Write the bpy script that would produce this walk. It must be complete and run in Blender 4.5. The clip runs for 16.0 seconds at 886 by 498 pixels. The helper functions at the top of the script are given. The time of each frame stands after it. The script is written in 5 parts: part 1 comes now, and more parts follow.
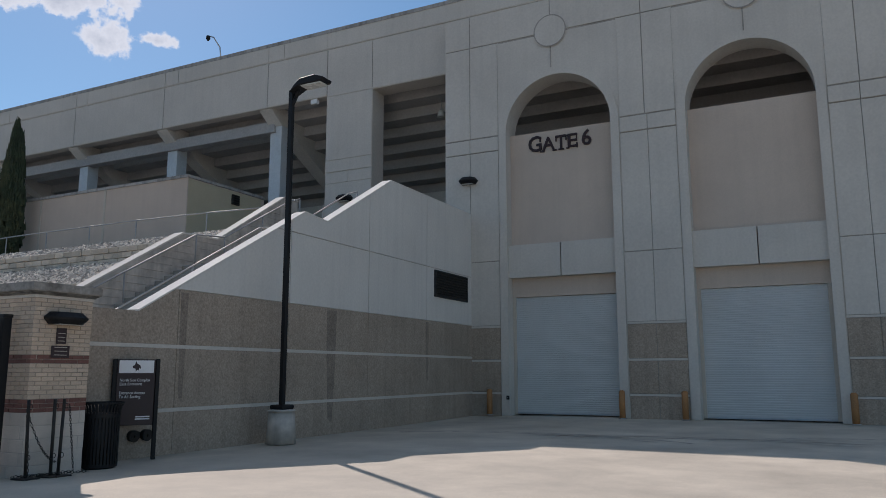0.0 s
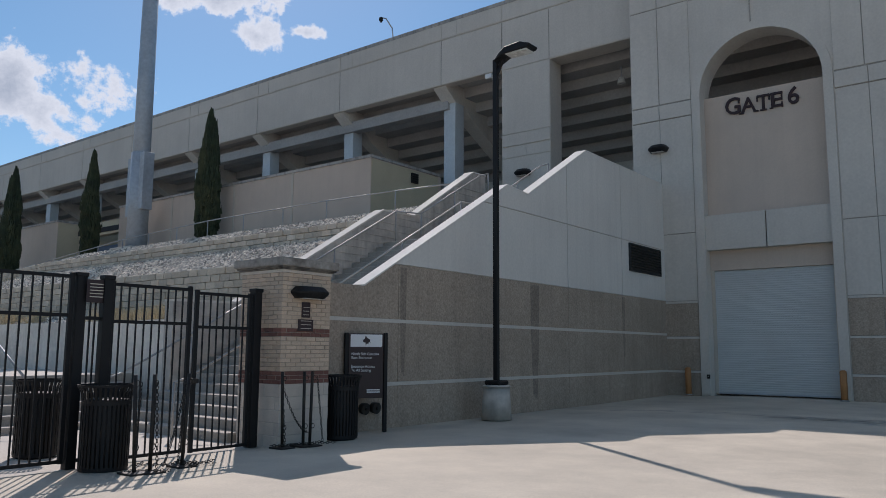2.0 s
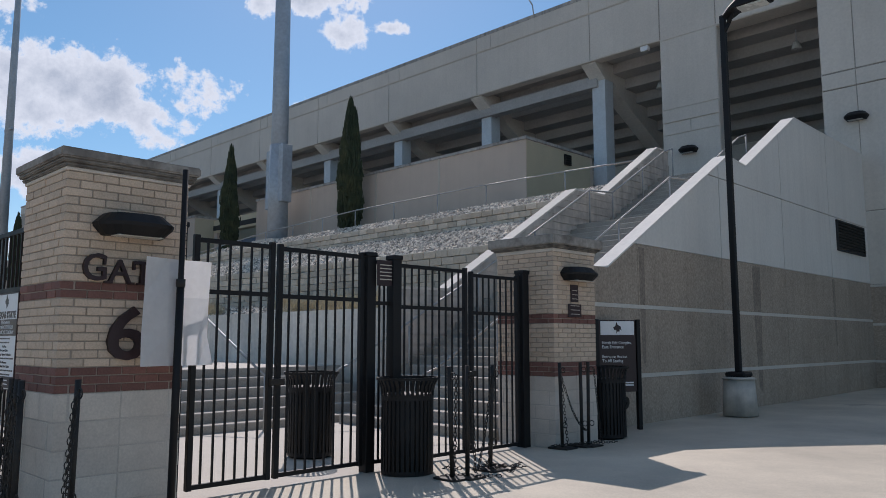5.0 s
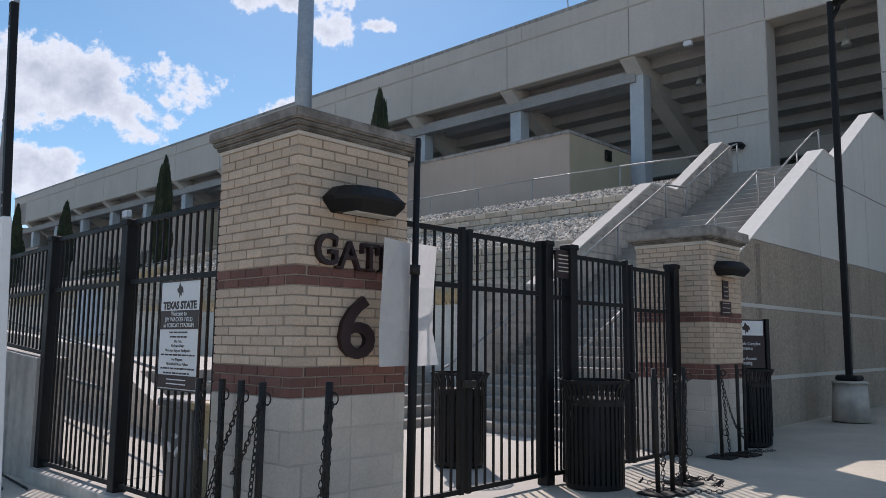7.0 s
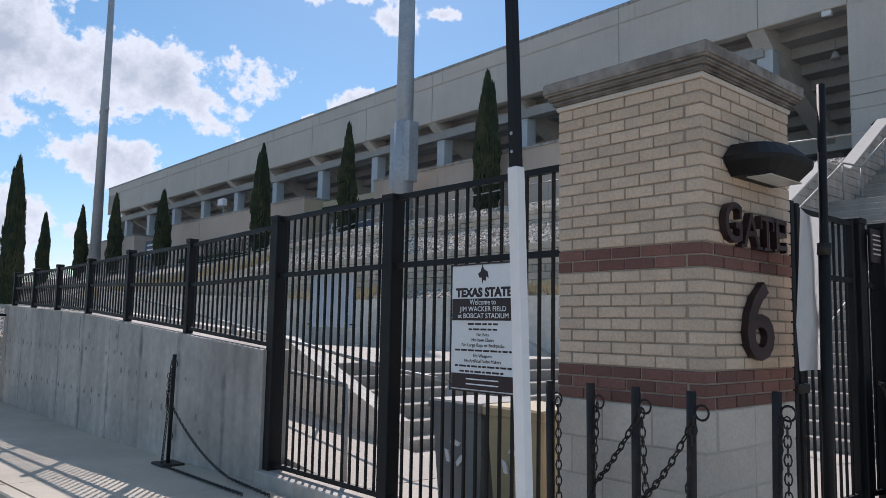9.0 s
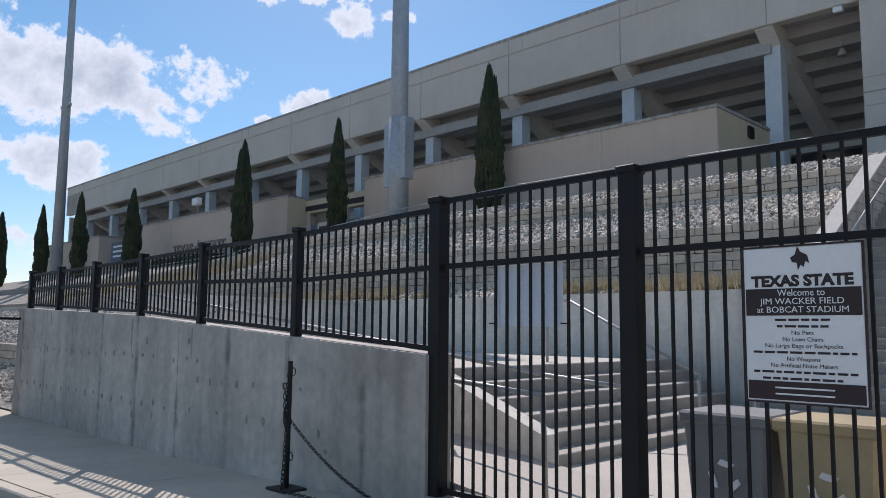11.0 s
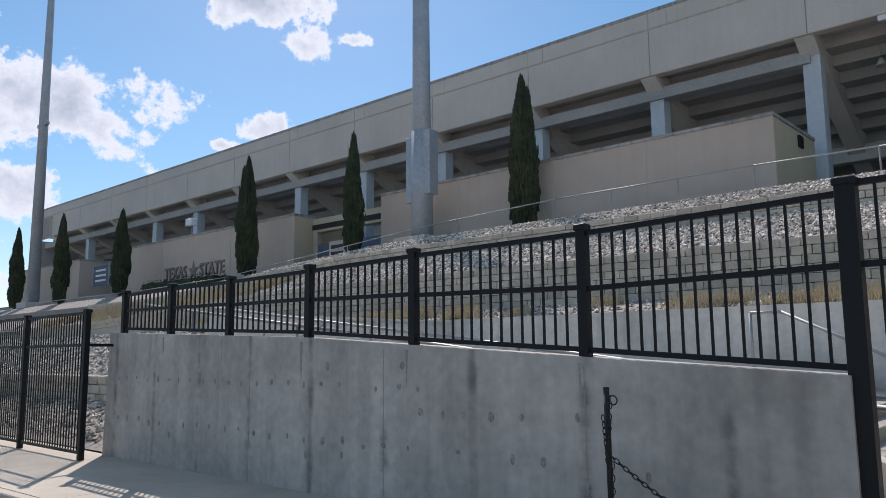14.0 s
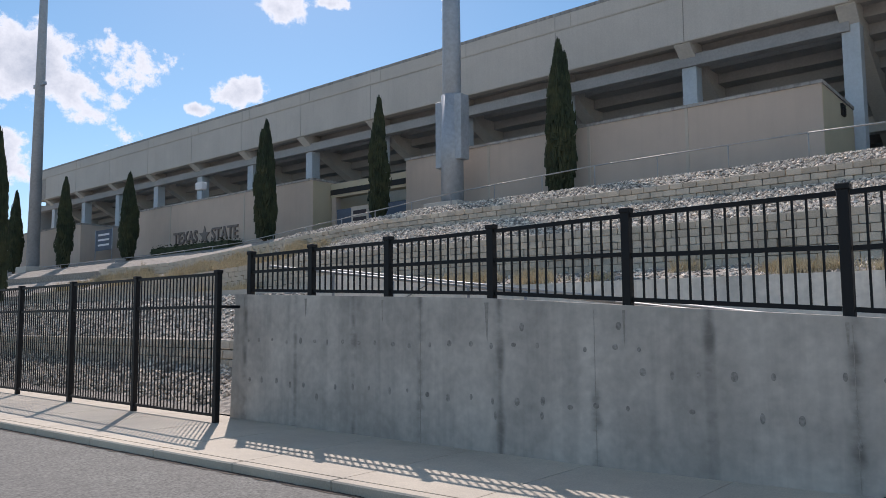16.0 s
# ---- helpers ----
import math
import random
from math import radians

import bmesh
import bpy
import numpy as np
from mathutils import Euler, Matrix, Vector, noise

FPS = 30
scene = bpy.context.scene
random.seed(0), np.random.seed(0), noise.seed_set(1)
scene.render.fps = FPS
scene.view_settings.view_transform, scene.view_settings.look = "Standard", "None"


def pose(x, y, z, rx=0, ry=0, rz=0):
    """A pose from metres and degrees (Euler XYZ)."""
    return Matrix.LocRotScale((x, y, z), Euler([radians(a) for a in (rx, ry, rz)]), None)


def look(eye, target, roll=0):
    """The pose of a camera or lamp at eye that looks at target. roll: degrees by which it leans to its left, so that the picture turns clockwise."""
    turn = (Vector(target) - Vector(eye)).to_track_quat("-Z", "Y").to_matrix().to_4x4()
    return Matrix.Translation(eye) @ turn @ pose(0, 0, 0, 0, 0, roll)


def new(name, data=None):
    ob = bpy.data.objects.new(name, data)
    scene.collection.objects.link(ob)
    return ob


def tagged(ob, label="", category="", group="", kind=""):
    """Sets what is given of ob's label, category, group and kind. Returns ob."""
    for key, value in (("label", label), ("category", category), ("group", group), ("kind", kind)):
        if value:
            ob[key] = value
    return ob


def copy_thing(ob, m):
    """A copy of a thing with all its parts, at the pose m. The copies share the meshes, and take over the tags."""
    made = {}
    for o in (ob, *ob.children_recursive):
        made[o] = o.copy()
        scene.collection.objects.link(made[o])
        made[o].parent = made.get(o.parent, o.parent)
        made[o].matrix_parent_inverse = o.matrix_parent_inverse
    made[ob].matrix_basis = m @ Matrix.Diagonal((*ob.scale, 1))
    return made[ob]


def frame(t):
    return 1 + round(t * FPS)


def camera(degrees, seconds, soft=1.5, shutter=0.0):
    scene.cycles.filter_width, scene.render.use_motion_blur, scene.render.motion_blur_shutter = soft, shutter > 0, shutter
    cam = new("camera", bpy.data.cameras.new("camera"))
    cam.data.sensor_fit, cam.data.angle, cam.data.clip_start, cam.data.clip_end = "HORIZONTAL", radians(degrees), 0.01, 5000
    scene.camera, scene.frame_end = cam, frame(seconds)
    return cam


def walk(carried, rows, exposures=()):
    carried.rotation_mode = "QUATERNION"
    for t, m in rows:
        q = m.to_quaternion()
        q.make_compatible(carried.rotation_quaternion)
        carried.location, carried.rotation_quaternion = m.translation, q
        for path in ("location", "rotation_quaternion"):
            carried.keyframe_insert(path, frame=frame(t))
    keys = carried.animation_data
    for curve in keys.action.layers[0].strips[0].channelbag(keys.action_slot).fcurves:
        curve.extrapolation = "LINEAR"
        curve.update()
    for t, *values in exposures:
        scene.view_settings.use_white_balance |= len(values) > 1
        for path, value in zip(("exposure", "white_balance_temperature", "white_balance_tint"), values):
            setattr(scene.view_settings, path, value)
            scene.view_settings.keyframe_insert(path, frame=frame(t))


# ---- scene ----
cam = camera(60.3, 16.0, soft=0.8)
METRES, EYE, TILT, LEAN, TURN = 17.4, 1.5, 0.0, 0.0, 27.1
ROWS = [
    (0.0, 0.0, 0.0, 0.0, 0.01, 9.14, 0.04),
    (0.5, -0.0184, 0.0059, -0.0009, 4.38, 8.86, -0.19),
    (1.0, -0.0408, 0.0094, -0.0012, 7.29, 8.5, -0.42),
    (1.5, -0.0622, 0.0186, -0.0021, 9.22, 7.99, -0.57),
    (2.0, -0.0883, 0.0245, -0.003, 10.89, 7.48, -0.37),
    (2.5, -0.1142, 0.0299, -0.0035, 13.35, 7.64, 0.12),
    (3.0, -0.142, 0.0383, -0.0041, 15.47, 7.77, 0.38),
    (3.5, -0.1723, 0.0443, -0.0046, 16.52, 7.35, 0.18),
    (4.0, -0.2011, 0.0507, -0.0061, 17.52, 7.21, -0.13),
    (6.5, -0.3603, 0.0717, -0.0069, 17.06, 6.35, -0.1),
    (7.0, -0.3932, 0.0747, -0.0076, 16.24, 6.77, -0.57),
    (7.5, -0.4247, 0.0806, -0.0079, 16.06, 7.69, -1.25),
    (8.0, -0.4556, 0.0859, -0.0072, 17.29, 7.77, -1.7),
    (8.5, -0.4876, 0.089, -0.0069, 19.69, 6.78, -1.61),
    (9.0, -0.5188, 0.0953, -0.007, 21.13, 5.86, -1.08),
    (9.5, -0.5514, 0.0997, -0.0084, 20.65, 4.82, -0.62),
    (12.0, -0.7141, 0.1295, -0.0104, 16.32, 7.37, -0.63),
    (12.5, -0.7463, 0.1358, -0.0111, 16.07, 7.76, -0.69),
    (13.0, -0.78, 0.1376, -0.012, 15.81, 7.8, -0.54),
    (13.5, -0.8116, 0.1388, -0.0118, 15.61, 7.82, -0.02),
    (14.0, -0.8443, 0.1427, -0.0115, 14.87, 7.7, 0.55),
    (14.5, -0.8787, 0.1375, -0.0116, 13.79, 7.25, 1.08),
    (15.0, -0.9141, 0.1318, -0.0123, 13.34, 6.49, 1.46),
    (15.5, -0.95, 0.1213, -0.0135, 13.39, 5.56, 1.31),
    (16.0, -0.9821, 0.1162, -0.0144, 13.1, 5.25, 0.37),
]
walk(cam, [(t, pose(0, 0, EYE, TILT, LEAN, TURN) @ pose(METRES * x, METRES * y, METRES * z, 90 + pitch, roll, yaw)) for t, x, y, z, yaw, pitch, roll in ROWS],
     exposures=[(0.0, -0.38, 6080, 20), (4.0, -0.33, 5950, 19), (7.0, -0.18, 6020, 20), (7.5, 0.03, 6130, 20), (8.5, -0.05, 6080, 20), (9.5, -0.18, 5950, 20), (13.0, -0.11, 6020, 20), (16.0, -0.06, 6200, 21)])

# ---- world and sun ----
SUN_TRAVEL = Vector((0.84, -0.65, -1.0)).normalized()
SUN_ELEV = math.asin(-SUN_TRAVEL.z)
SUN_AZ = math.atan2(-SUN_TRAVEL.x, -SUN_TRAVEL.y)      # from +y towards +x
world = bpy.data.worlds.new("world")
scene.world = world
world.use_nodes = True
wn, wl = world.node_tree.nodes, world.node_tree.links
wn.clear()
w_out = wn.new("ShaderNodeOutputWorld")
w_bg = wn.new("ShaderNodeBackground")
w_sky = wn.new("ShaderNodeTexSky")
w_sky.sky_type = "NISHITA"
w_sky.sun_disc = False
w_sky.sun_elevation = SUN_ELEV
w_sky.sun_rotation = SUN_AZ
w_sky.dust_density = 0.25
w_sky.ozone_density = 1.6
w_bg.inputs["Strength"].default_value = 0.14
# cumulus banks: soft ovals by azimuth and height (degrees), broken up by noise
CLOUDS = ((-71.5, 16.6, 11.5, 4.4), (-79.5, 18.0, 7.5, 6.5), (-72.8, 11.0, 5.2, 2.4), (-56.0, 25.2, 5.5, 2.4), (-52.5, 22.3, 2.4, 1.7), (-48.8, 22.9, 1.6, 0.8),
          (-55.2, 16.5, 3.2, 1.3), (-58.4, 15.0, 1.3, 0.7), (-81.0, 6.2, 8.5, 4.6), (-95.0, 14.0, 12.0, 5.0), (-110.0, 24.0, 10.0, 4.0), (30.0, 35.0, 14.0, 5.0), (120.0, 30.0, 18.0, 6.0), (-160.0, 28.0, 16.0, 5.0))


def wnode(kind, **values):
    nd = wn.new(kind)
    for key, value in values.items():
        nd.inputs[key].default_value = value
    return nd


def wmath(op, a, b=None):
    nd = wn.new("ShaderNodeMath")
    nd.operation = op
    for i, v in enumerate((a, b)):
        if v is None:
            continue
        if isinstance(v, (int, float)):
            nd.inputs[i].default_value = v
        else:
            wl.new(v, nd.inputs[i])
    return nd.outputs[0]


w_tc = wn.new("ShaderNodeTexCoord")
w_sep = wn.new("ShaderNodeSeparateXYZ")
wl.new(w_tc.outputs["Generated"], w_sep.inputs[0])
w_az = wmath("MULTIPLY", wmath("ARCTAN2", w_sep.outputs[0], w_sep.outputs[1]), 180 / math.pi)
w_el = wmath("MULTIPLY", wmath("ARCSINE", w_sep.outputs[2]), 180 / math.pi)
w_pos = wn.new("ShaderNodeCombineXYZ")
wl.new(w_az, w_pos.inputs[0])
wl.new(w_el, w_pos.inputs[1])
w_near = None
for caz, cel, raz, rel in CLOUDS:
    sub = wn.new("ShaderNodeVectorMath")
    sub.operation = "SUBTRACT"
    sub.inputs[1].default_value = (caz, cel, 0)
    wl.new(w_pos.outputs[0], sub.inputs[0])
    div = wn.new("ShaderNodeVectorMath")
    div.operation = "DIVIDE"
    div.inputs[1].default_value = (raz, rel, 1)
    wl.new(sub.outputs[0], div.inputs[0])
    ln = wn.new("ShaderNodeVectorMath")
    ln.operation = "LENGTH"
    wl.new(div.outputs[0], ln.inputs[0])
    w_near = ln.outputs["Value"] if w_near is None else wmath("MINIMUM", w_near, ln.outputs["Value"])
# unseen broken deck of cumulus overhead, added to brighten the shaded faces
w_high = wn.new("ShaderNodeMapRange")
w_high.inputs["From Min"].default_value, w_high.inputs["From Max"].default_value = 30.0, 42.0
w_high.inputs["To Min"].default_value, w_high.inputs["To Max"].default_value = 3.0, 0.82
wl.new(w_el, w_high.inputs["Value"])
w_near = wmath("MINIMUM", w_near, w_high.outputs["Result"])
w_big = wnode("ShaderNodeTexNoise", Scale=0.26, Detail=9.0, Roughness=0.6)
wl.new(w_pos.outputs[0], w_big.inputs["Vector"])
w_fine = wnode("ShaderNodeTexNoise", Scale=0.9, Detail=7.0, Roughness=0.65)
wl.new(w_pos.outputs[0], w_fine.inputs["Vector"])
w_dens = wmath("SUBTRACT", wmath("ADD", wmath("MULTIPLY", w_big.outputs["Fac"], 2.6), wmath("MULTIPLY", w_fine.outputs["Fac"], 0.9)), w_near)
w_mask = wn.new("ShaderNodeMapRange")
w_mask.interpolation_type = "SMOOTHSTEP"
w_mask.inputs["From Min"].default_value, w_mask.inputs["From Max"].default_value = 0.92, 1.2
wl.new(w_dens, w_mask.inputs["Value"])
w_cc = wn.new("ShaderNodeMapRange")
w_cc.data_type = "FLOAT_VECTOR"
w_cc.inputs[7].default_value, w_cc.inputs[8].default_value = (1.0, 1.0, 1.0), (2.0, 2.0, 2.0)
w_cc.inputs[9].default_value, w_cc.inputs[10].default_value = (7.1, 7.4, 7.4), (3.55, 4.05, 4.55)
wl.new(w_dens, w_cc.inputs[6])
w_mix = wn.new("ShaderNodeMix")
w_mix.data_type = "RGBA"
wl.new(w_mask.outputs["Result"], w_mix.inputs[0])
w_hue = wn.new("ShaderNodeHueSaturation")
w_hue.inputs["Saturation"].default_value = 1.2
w_hue.inputs["Hue"].default_value = 0.482
w_hue.inputs["Value"].default_value = 0.8
wl.new(w_sky.outputs["Color"], w_hue.inputs["Color"])
wl.new(w_hue.outputs["Color"], w_mix.inputs[6])
wl.new(w_cc.outputs["Vector"], w_mix.inputs[7])
wl.new(w_mix.outputs[2], w_bg.inputs["Color"])
wl.new(w_bg.outputs["Background"], w_out.inputs["Surface"])
sun_data = bpy.data.lights.new("sun", "SUN")
sun_data.energy = 4.7
sun_data.angle = radians(0.53)
sun_data.color = (1.0, 0.91, 0.78)
sun = new("sun", sun_data)
sun.matrix_world = look((0, 0, 40), Vector((0, 0, 40)) + SUN_TRAVEL)


# ---- materials ----
def material(name, base, rough=0.8, metal=0.0, grain=40.0, amount=0.12, stain=1.2, stain_amount=0.25, bump=0.25, bump_dist=0.004,
             per_object=0.0, per_island=0.0, streak=0.0, second=None, spec=0.4):
    """Paint, stone or metal: fine grain, broad stains, streaks down the face, relief."""
    m = bpy.data.materials.new(name)
    m.use_nodes = True
    n, l = m.node_tree.nodes, m.node_tree.links
    b = n["Principled BSDF"]
    b.inputs["Roughness"].default_value = rough
    b.inputs["Metallic"].default_value = metal
    b.inputs["Specular IOR Level"].default_value = spec
    geo = n.new("ShaderNodeNewGeometry")
    fine = n.new("ShaderNodeTexNoise")
    fine.inputs["Scale"].default_value = grain
    fine.inputs["Detail"].default_value = 4
    l.new(geo.outputs["Position"], fine.inputs["Vector"])
    broad = n.new("ShaderNodeTexNoise")
    broad.inputs["Scale"].default_value = stain
    broad.inputs["Detail"].default_value = 6
    broad.inputs["Roughness"].default_value = 0.62
    l.new(geo.outputs["Position"], broad.inputs["Vector"])
    def ranged(sock, lo, hi, a=0.3, z=0.7):
        r = n.new("ShaderNodeMapRange")
        r.inputs["From Min"].default_value, r.inputs["From Max"].default_value = a, z
        r.inputs["To Min"].default_value, r.inputs["To Max"].default_value = lo, hi
        l.new(sock, r.inputs["Value"])
        return r.outputs["Result"]
    def times(a, c):
        x = n.new("ShaderNodeMath")
        x.operation = "MULTIPLY"
        l.new(a, x.inputs[0])
        l.new(c, x.inputs[1])
        return x.outputs[0]
    val = times(ranged(fine.outputs["Fac"], 1 - amount, 1 + amount), ranged(broad.outputs["Fac"], 1 - stain_amount, 1 + stain_amount * 0.6))
    if streak:
        mp = n.new("ShaderNodeMapping")
        mp.inputs["Scale"].default_value = (3.0, 3.0, 0.16)
        l.new(geo.outputs["Position"], mp.inputs["Vector"])
        st = n.new("ShaderNodeTexNoise")
        st.inputs["Scale"].default_value = 1.6
        st.inputs["Detail"].default_value = 5
        l.new(mp.outputs["Vector"], st.inputs["Vector"])
        val = times(val, ranged(st.outputs["Fac"], 1 - streak, 1.0, 0.36, 0.52))
    if per_object:
        oi = n.new("ShaderNodeObjectInfo")
        val = times(val, ranged(oi.outputs["Random"], 1 - per_object, 1 + per_object, 0, 1))
    if per_island:
        val = times(val, ranged(geo.outputs["Random Per Island"], 1 - per_island, 1 + per_island, 0, 1))
    hs = n.new("ShaderNodeMix")
    hs.data_type = "RGBA"
    hs.blend_type = "MULTIPLY"
    hs.inputs[0].default_value = 1.0
    if second:
        mx = n.new("ShaderNodeMix")
        mx.data_type = "RGBA"
        mx.inputs[6].default_value = (*base, 1)
        mx.inputs[7].default_value = (*second, 1)
        l.new(ranged(broad.outputs["Fac"], 0, 1, 0.42, 0.62), mx.inputs[0])
        l.new(mx.outputs[2], hs.inputs[6])
    else:
        hs.inputs[6].default_value = (*base, 1)
    l.new(val, hs.inputs[7])
    l.new(hs.outputs[2], b.inputs["Base Color"])
    l.new(ranged(broad.outputs["Fac"], max(0.05, rough - 0.1), min(1, rough + 0.1)), b.inputs["Roughness"])
    bp = n.new("ShaderNodeBump")
    bp.inputs["Strength"].default_value = bump
    bp.inputs["Distance"].default_value = bump_dist
    l.new(fine.outputs["Fac"], bp.inputs["Height"])
    l.new(bp.outputs["Normal"], b.inputs["Normal"])
    return m


CONCRETE_WHITE = material("white_precast", (0.61, 0.565, 0.5), 0.85, grain=14, amount=0.05, stain=0.35, stain_amount=0.1, streak=0.03)
STAIR_WHITE = material("smooth_white_precast", (0.7, 0.66, 0.6), 0.85, grain=14, amount=0.04, stain=0.35, stain_amount=0.08, streak=0.04)
CONCRETE_BEIGE = material("beige_precast", (0.56, 0.5, 0.42), 0.88, grain=18, amount=0.06, stain=0.4, stain_amount=0.1, streak=0.06)
CONCRETE_DARK = material("stained_coping", (0.4, 0.38, 0.35), 0.9, grain=12, amount=0.12, stain=0.8, stain_amount=0.3, streak=0.3)
AGGREGATE = material("exposed_aggregate", (0.39, 0.315, 0.245), 0.95, grain=26, amount=0.24, stain=0.7, stain_amount=0.14, streak=0.1, bump=0.6, bump_dist=0.008)
PLASTER = material("tan_plaster", (0.58, 0.48, 0.395), 0.9, grain=30, amount=0.05, stain=0.5, stain_amount=0.09, streak=0.03)
OLIVE_PLASTER = material("ochre_plaster", (0.54, 0.47, 0.33), 0.9, grain=30, amount=0.05, stain=0.5, stain_amount=0.1)
WALL_RAW = material("cast_concrete", (0.54, 0.495, 0.435), 0.85, grain=5, amount=0.12, stain=1.5, stain_amount=0.3, streak=0.17, bump=0.2)
PAVING = material("paving_concrete", (0.52, 0.465, 0.375), 0.85, grain=60, amount=0.1, stain=0.45, stain_amount=0.28, bump=0.2)
PAVING_IN = material("plaza_concrete", (0.5, 0.46, 0.4), 0.88, grain=55, amount=0.08, stain=0.6, stain_amount=0.12)
STEP = material("step_concrete", (0.38, 0.35, 0.305), 0.85, grain=40, amount=0.12, stain=1.6, stain_amount=0.22)
ASPHALT = material("worn_asphalt", (0.175, 0.172, 0.155), 0.9, grain=38, amount=0.42, stain=0.9, stain_amount=0.3, bump=0.5, bump_dist=0.006)
# UNDER and BEAM are paled to stand in for haze and bounced light
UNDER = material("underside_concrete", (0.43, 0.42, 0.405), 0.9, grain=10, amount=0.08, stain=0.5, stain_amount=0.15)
BEAM = material("beam_concrete", (0.66, 0.63, 0.575), 0.9, grain=10, amount=0.06, stain=0.5, stain_amount=0.12)
COLUMN = material("column_paint", (0.6, 0.64, 0.66), 0.8, grain=10, amount=0.05, stain=0.8, stain_amount=0.1)
BLACK = material("black_powder_coat", (0.01, 0.01, 0.011), 0.55, grain=200, amount=0.1, stain=3, stain_amount=0.2, bump=0.05, spec=0.3)
BLACK_ROUGH = material("weathered_black_steel", (0.018, 0.017, 0.016), 0.6, grain=120, amount=0.3, stain=5, stain_amount=0.3, second=(0.035, 0.028, 0.022))
BRICK_BUFF = material("buff_brick", (0.57, 0.445, 0.335), 0.85, grain=70, amount=0.12, stain=6, stain_amount=0.1, per_object=0.1, bump=0.4)
BRICK_RED = material("oxblood_brick", (0.19, 0.09, 0.072), 0.8, grain=70, amount=0.15, stain=6, stain_amount=0.12, per_object=0.2, bump=0.4)
BLOCK = material("limestone_block", (0.6, 0.535, 0.46), 0.85, grain=60, amount=0.08, stain=3, stain_amount=0.12, per_object=0.06)
MOULDING = material("sooty_moulding", (0.3, 0.275, 0.24), 0.9, grain=20, amount=0.25, stain=5, stain_amount=0.4, second=(0.09, 0.082, 0.075))
MORTAR = material("mortar", (0.36, 0.3, 0.245), 0.95, grain=90, amount=0.15)
PALE_MORTAR = material("pale_mortar", (0.52, 0.47, 0.41), 0.95, grain=90, amount=0.1)
CAPSTONE = material("weathered_capstone", (0.4, 0.37, 0.33), 0.9, grain=14, amount=0.2, stain=2.2, stain_amount=0.35, second=(0.16, 0.145, 0.13))
STONE = material("ashlar_block", (0.56, 0.49, 0.395), 0.92, grain=35, amount=0.15, stain=2, stain_amount=0.15, per_object=0.16, bump=0.6, bump_dist=0.01)
GRAVEL_BED = material("gravel_bed", (0.32, 0.29, 0.25), 0.95, grain=9, amount=0.4, stain=0.6, stain_amount=0.15, bump=1.0, bump_dist=0.05)
LETTER_BROWN = material("weathered_letters", (0.23, 0.19, 0.165), 0.6, grain=40, amount=0.15)
GRAVEL = material("pale_gravel", (0.6, 0.525, 0.435), 0.95, per_island=0.65, grain=7, amount=0.2, stain=0.6, stain_amount=0.12, bump=1.0, bump_dist=0.06)
DOOR_STEEL = material("rolling_door_steel", (0.55, 0.56, 0.55), 0.6, grain=60, amount=0.04, stain=0.8, stain_amount=0.08)
GALV = material("galvanised_steel", (0.42, 0.45, 0.48), 0.55, metal=0.35, grain=6, amount=0.1, stain=0.9, stain_amount=0.15)
RAIL_STEEL = material("rail_steel", (0.4, 0.4, 0.39), 0.55, metal=0.4, grain=50, amount=0.1)
MAROON = material("maroon_letters", (0.032, 0.014, 0.015), 0.5, grain=80, amount=0.15)
WHITE_SIGN = material("white_sign_face", (0.8, 0.8, 0.8), 0.5, grain=30, amount=0.02, stain=2, stain_amount=0.04)
DARK_SIGN = material("dark_sign_face", (0.035, 0.02, 0.022), 0.45, grain=30, amount=0.05)
PAPER = material("white_board", (0.88, 0.88, 0.88), 0.7, grain=20, amount=0.03, stain=1.5, stain_amount=0.06)
GREY_SHEET = material("grey_sheet", (0.74, 0.79, 0.87), 0.7, grain=20, amount=0.03, stain=1.5, stain_amount=0.05)
YELLOW = material("faded_bollard_paint", (0.42, 0.2, 0.075), 0.7, grain=40, amount=0.15)
CYPRESS = material("cypress_foliage", (0.035, 0.05, 0.024), 0.85, grain=3, amount=0.3, stain=1.2, stain_amount=0.3, second=(0.055, 0.06, 0.028))
BARK = material("bark", (0.14, 0.1, 0.07), 0.95, grain=30, amount=0.3)
DRY_GRASS = material("dry_grass", (0.62, 0.52, 0.34), 0.9, grain=8, amount=0.25, stain=1.5, stain_amount=0.25, second=(0.42, 0.36, 0.25))
BIN_TAN = material("tan_plastic", (0.4, 0.33, 0.2), 0.6, grain=60, amount=0.05)
BIN_GREY = material("grey_plastic", (0.22, 0.225, 0.23), 0.6, grain=60, amount=0.06)
DARK_VOID = material("shadowed_metal", (0.03, 0.03, 0.03), 0.8)
# paler copy of the cast concrete: light bounced off the plaza put into its colour
GARDEN = material("bounce_paled_concrete", (0.72, 0.67, 0.59), 0.85, grain=9, amount=0.08, stain=0.8, stain_amount=0.2, streak=0.12)
JOINT = material("pour_line", (0.37, 0.34, 0.3), 0.9, grain=30, amount=0.2)
AGG_STAIN = material("damp_aggregate", (0.27, 0.22, 0.175), 0.95, grain=26, amount=0.24, stain=2.0, stain_amount=0.25, bump=0.6, bump_dist=0.008)
BANNER = material("slate_blue_banner", (0.12, 0.15, 0.2), 0.7, grain=20, amount=0.1)
TIE_STAIN = material("damp_stain", (0.33, 0.305, 0.275), 0.9, grain=30, amount=0.3, stain=6, stain_amount=0.3)
LENS = material("lamp_lens", (0.6, 0.6, 0.56), 0.25, grain=60, amount=0.02)
BUSH = material("shrub_foliage", (0.04, 0.055, 0.025), 0.85, grain=6, amount=0.3)


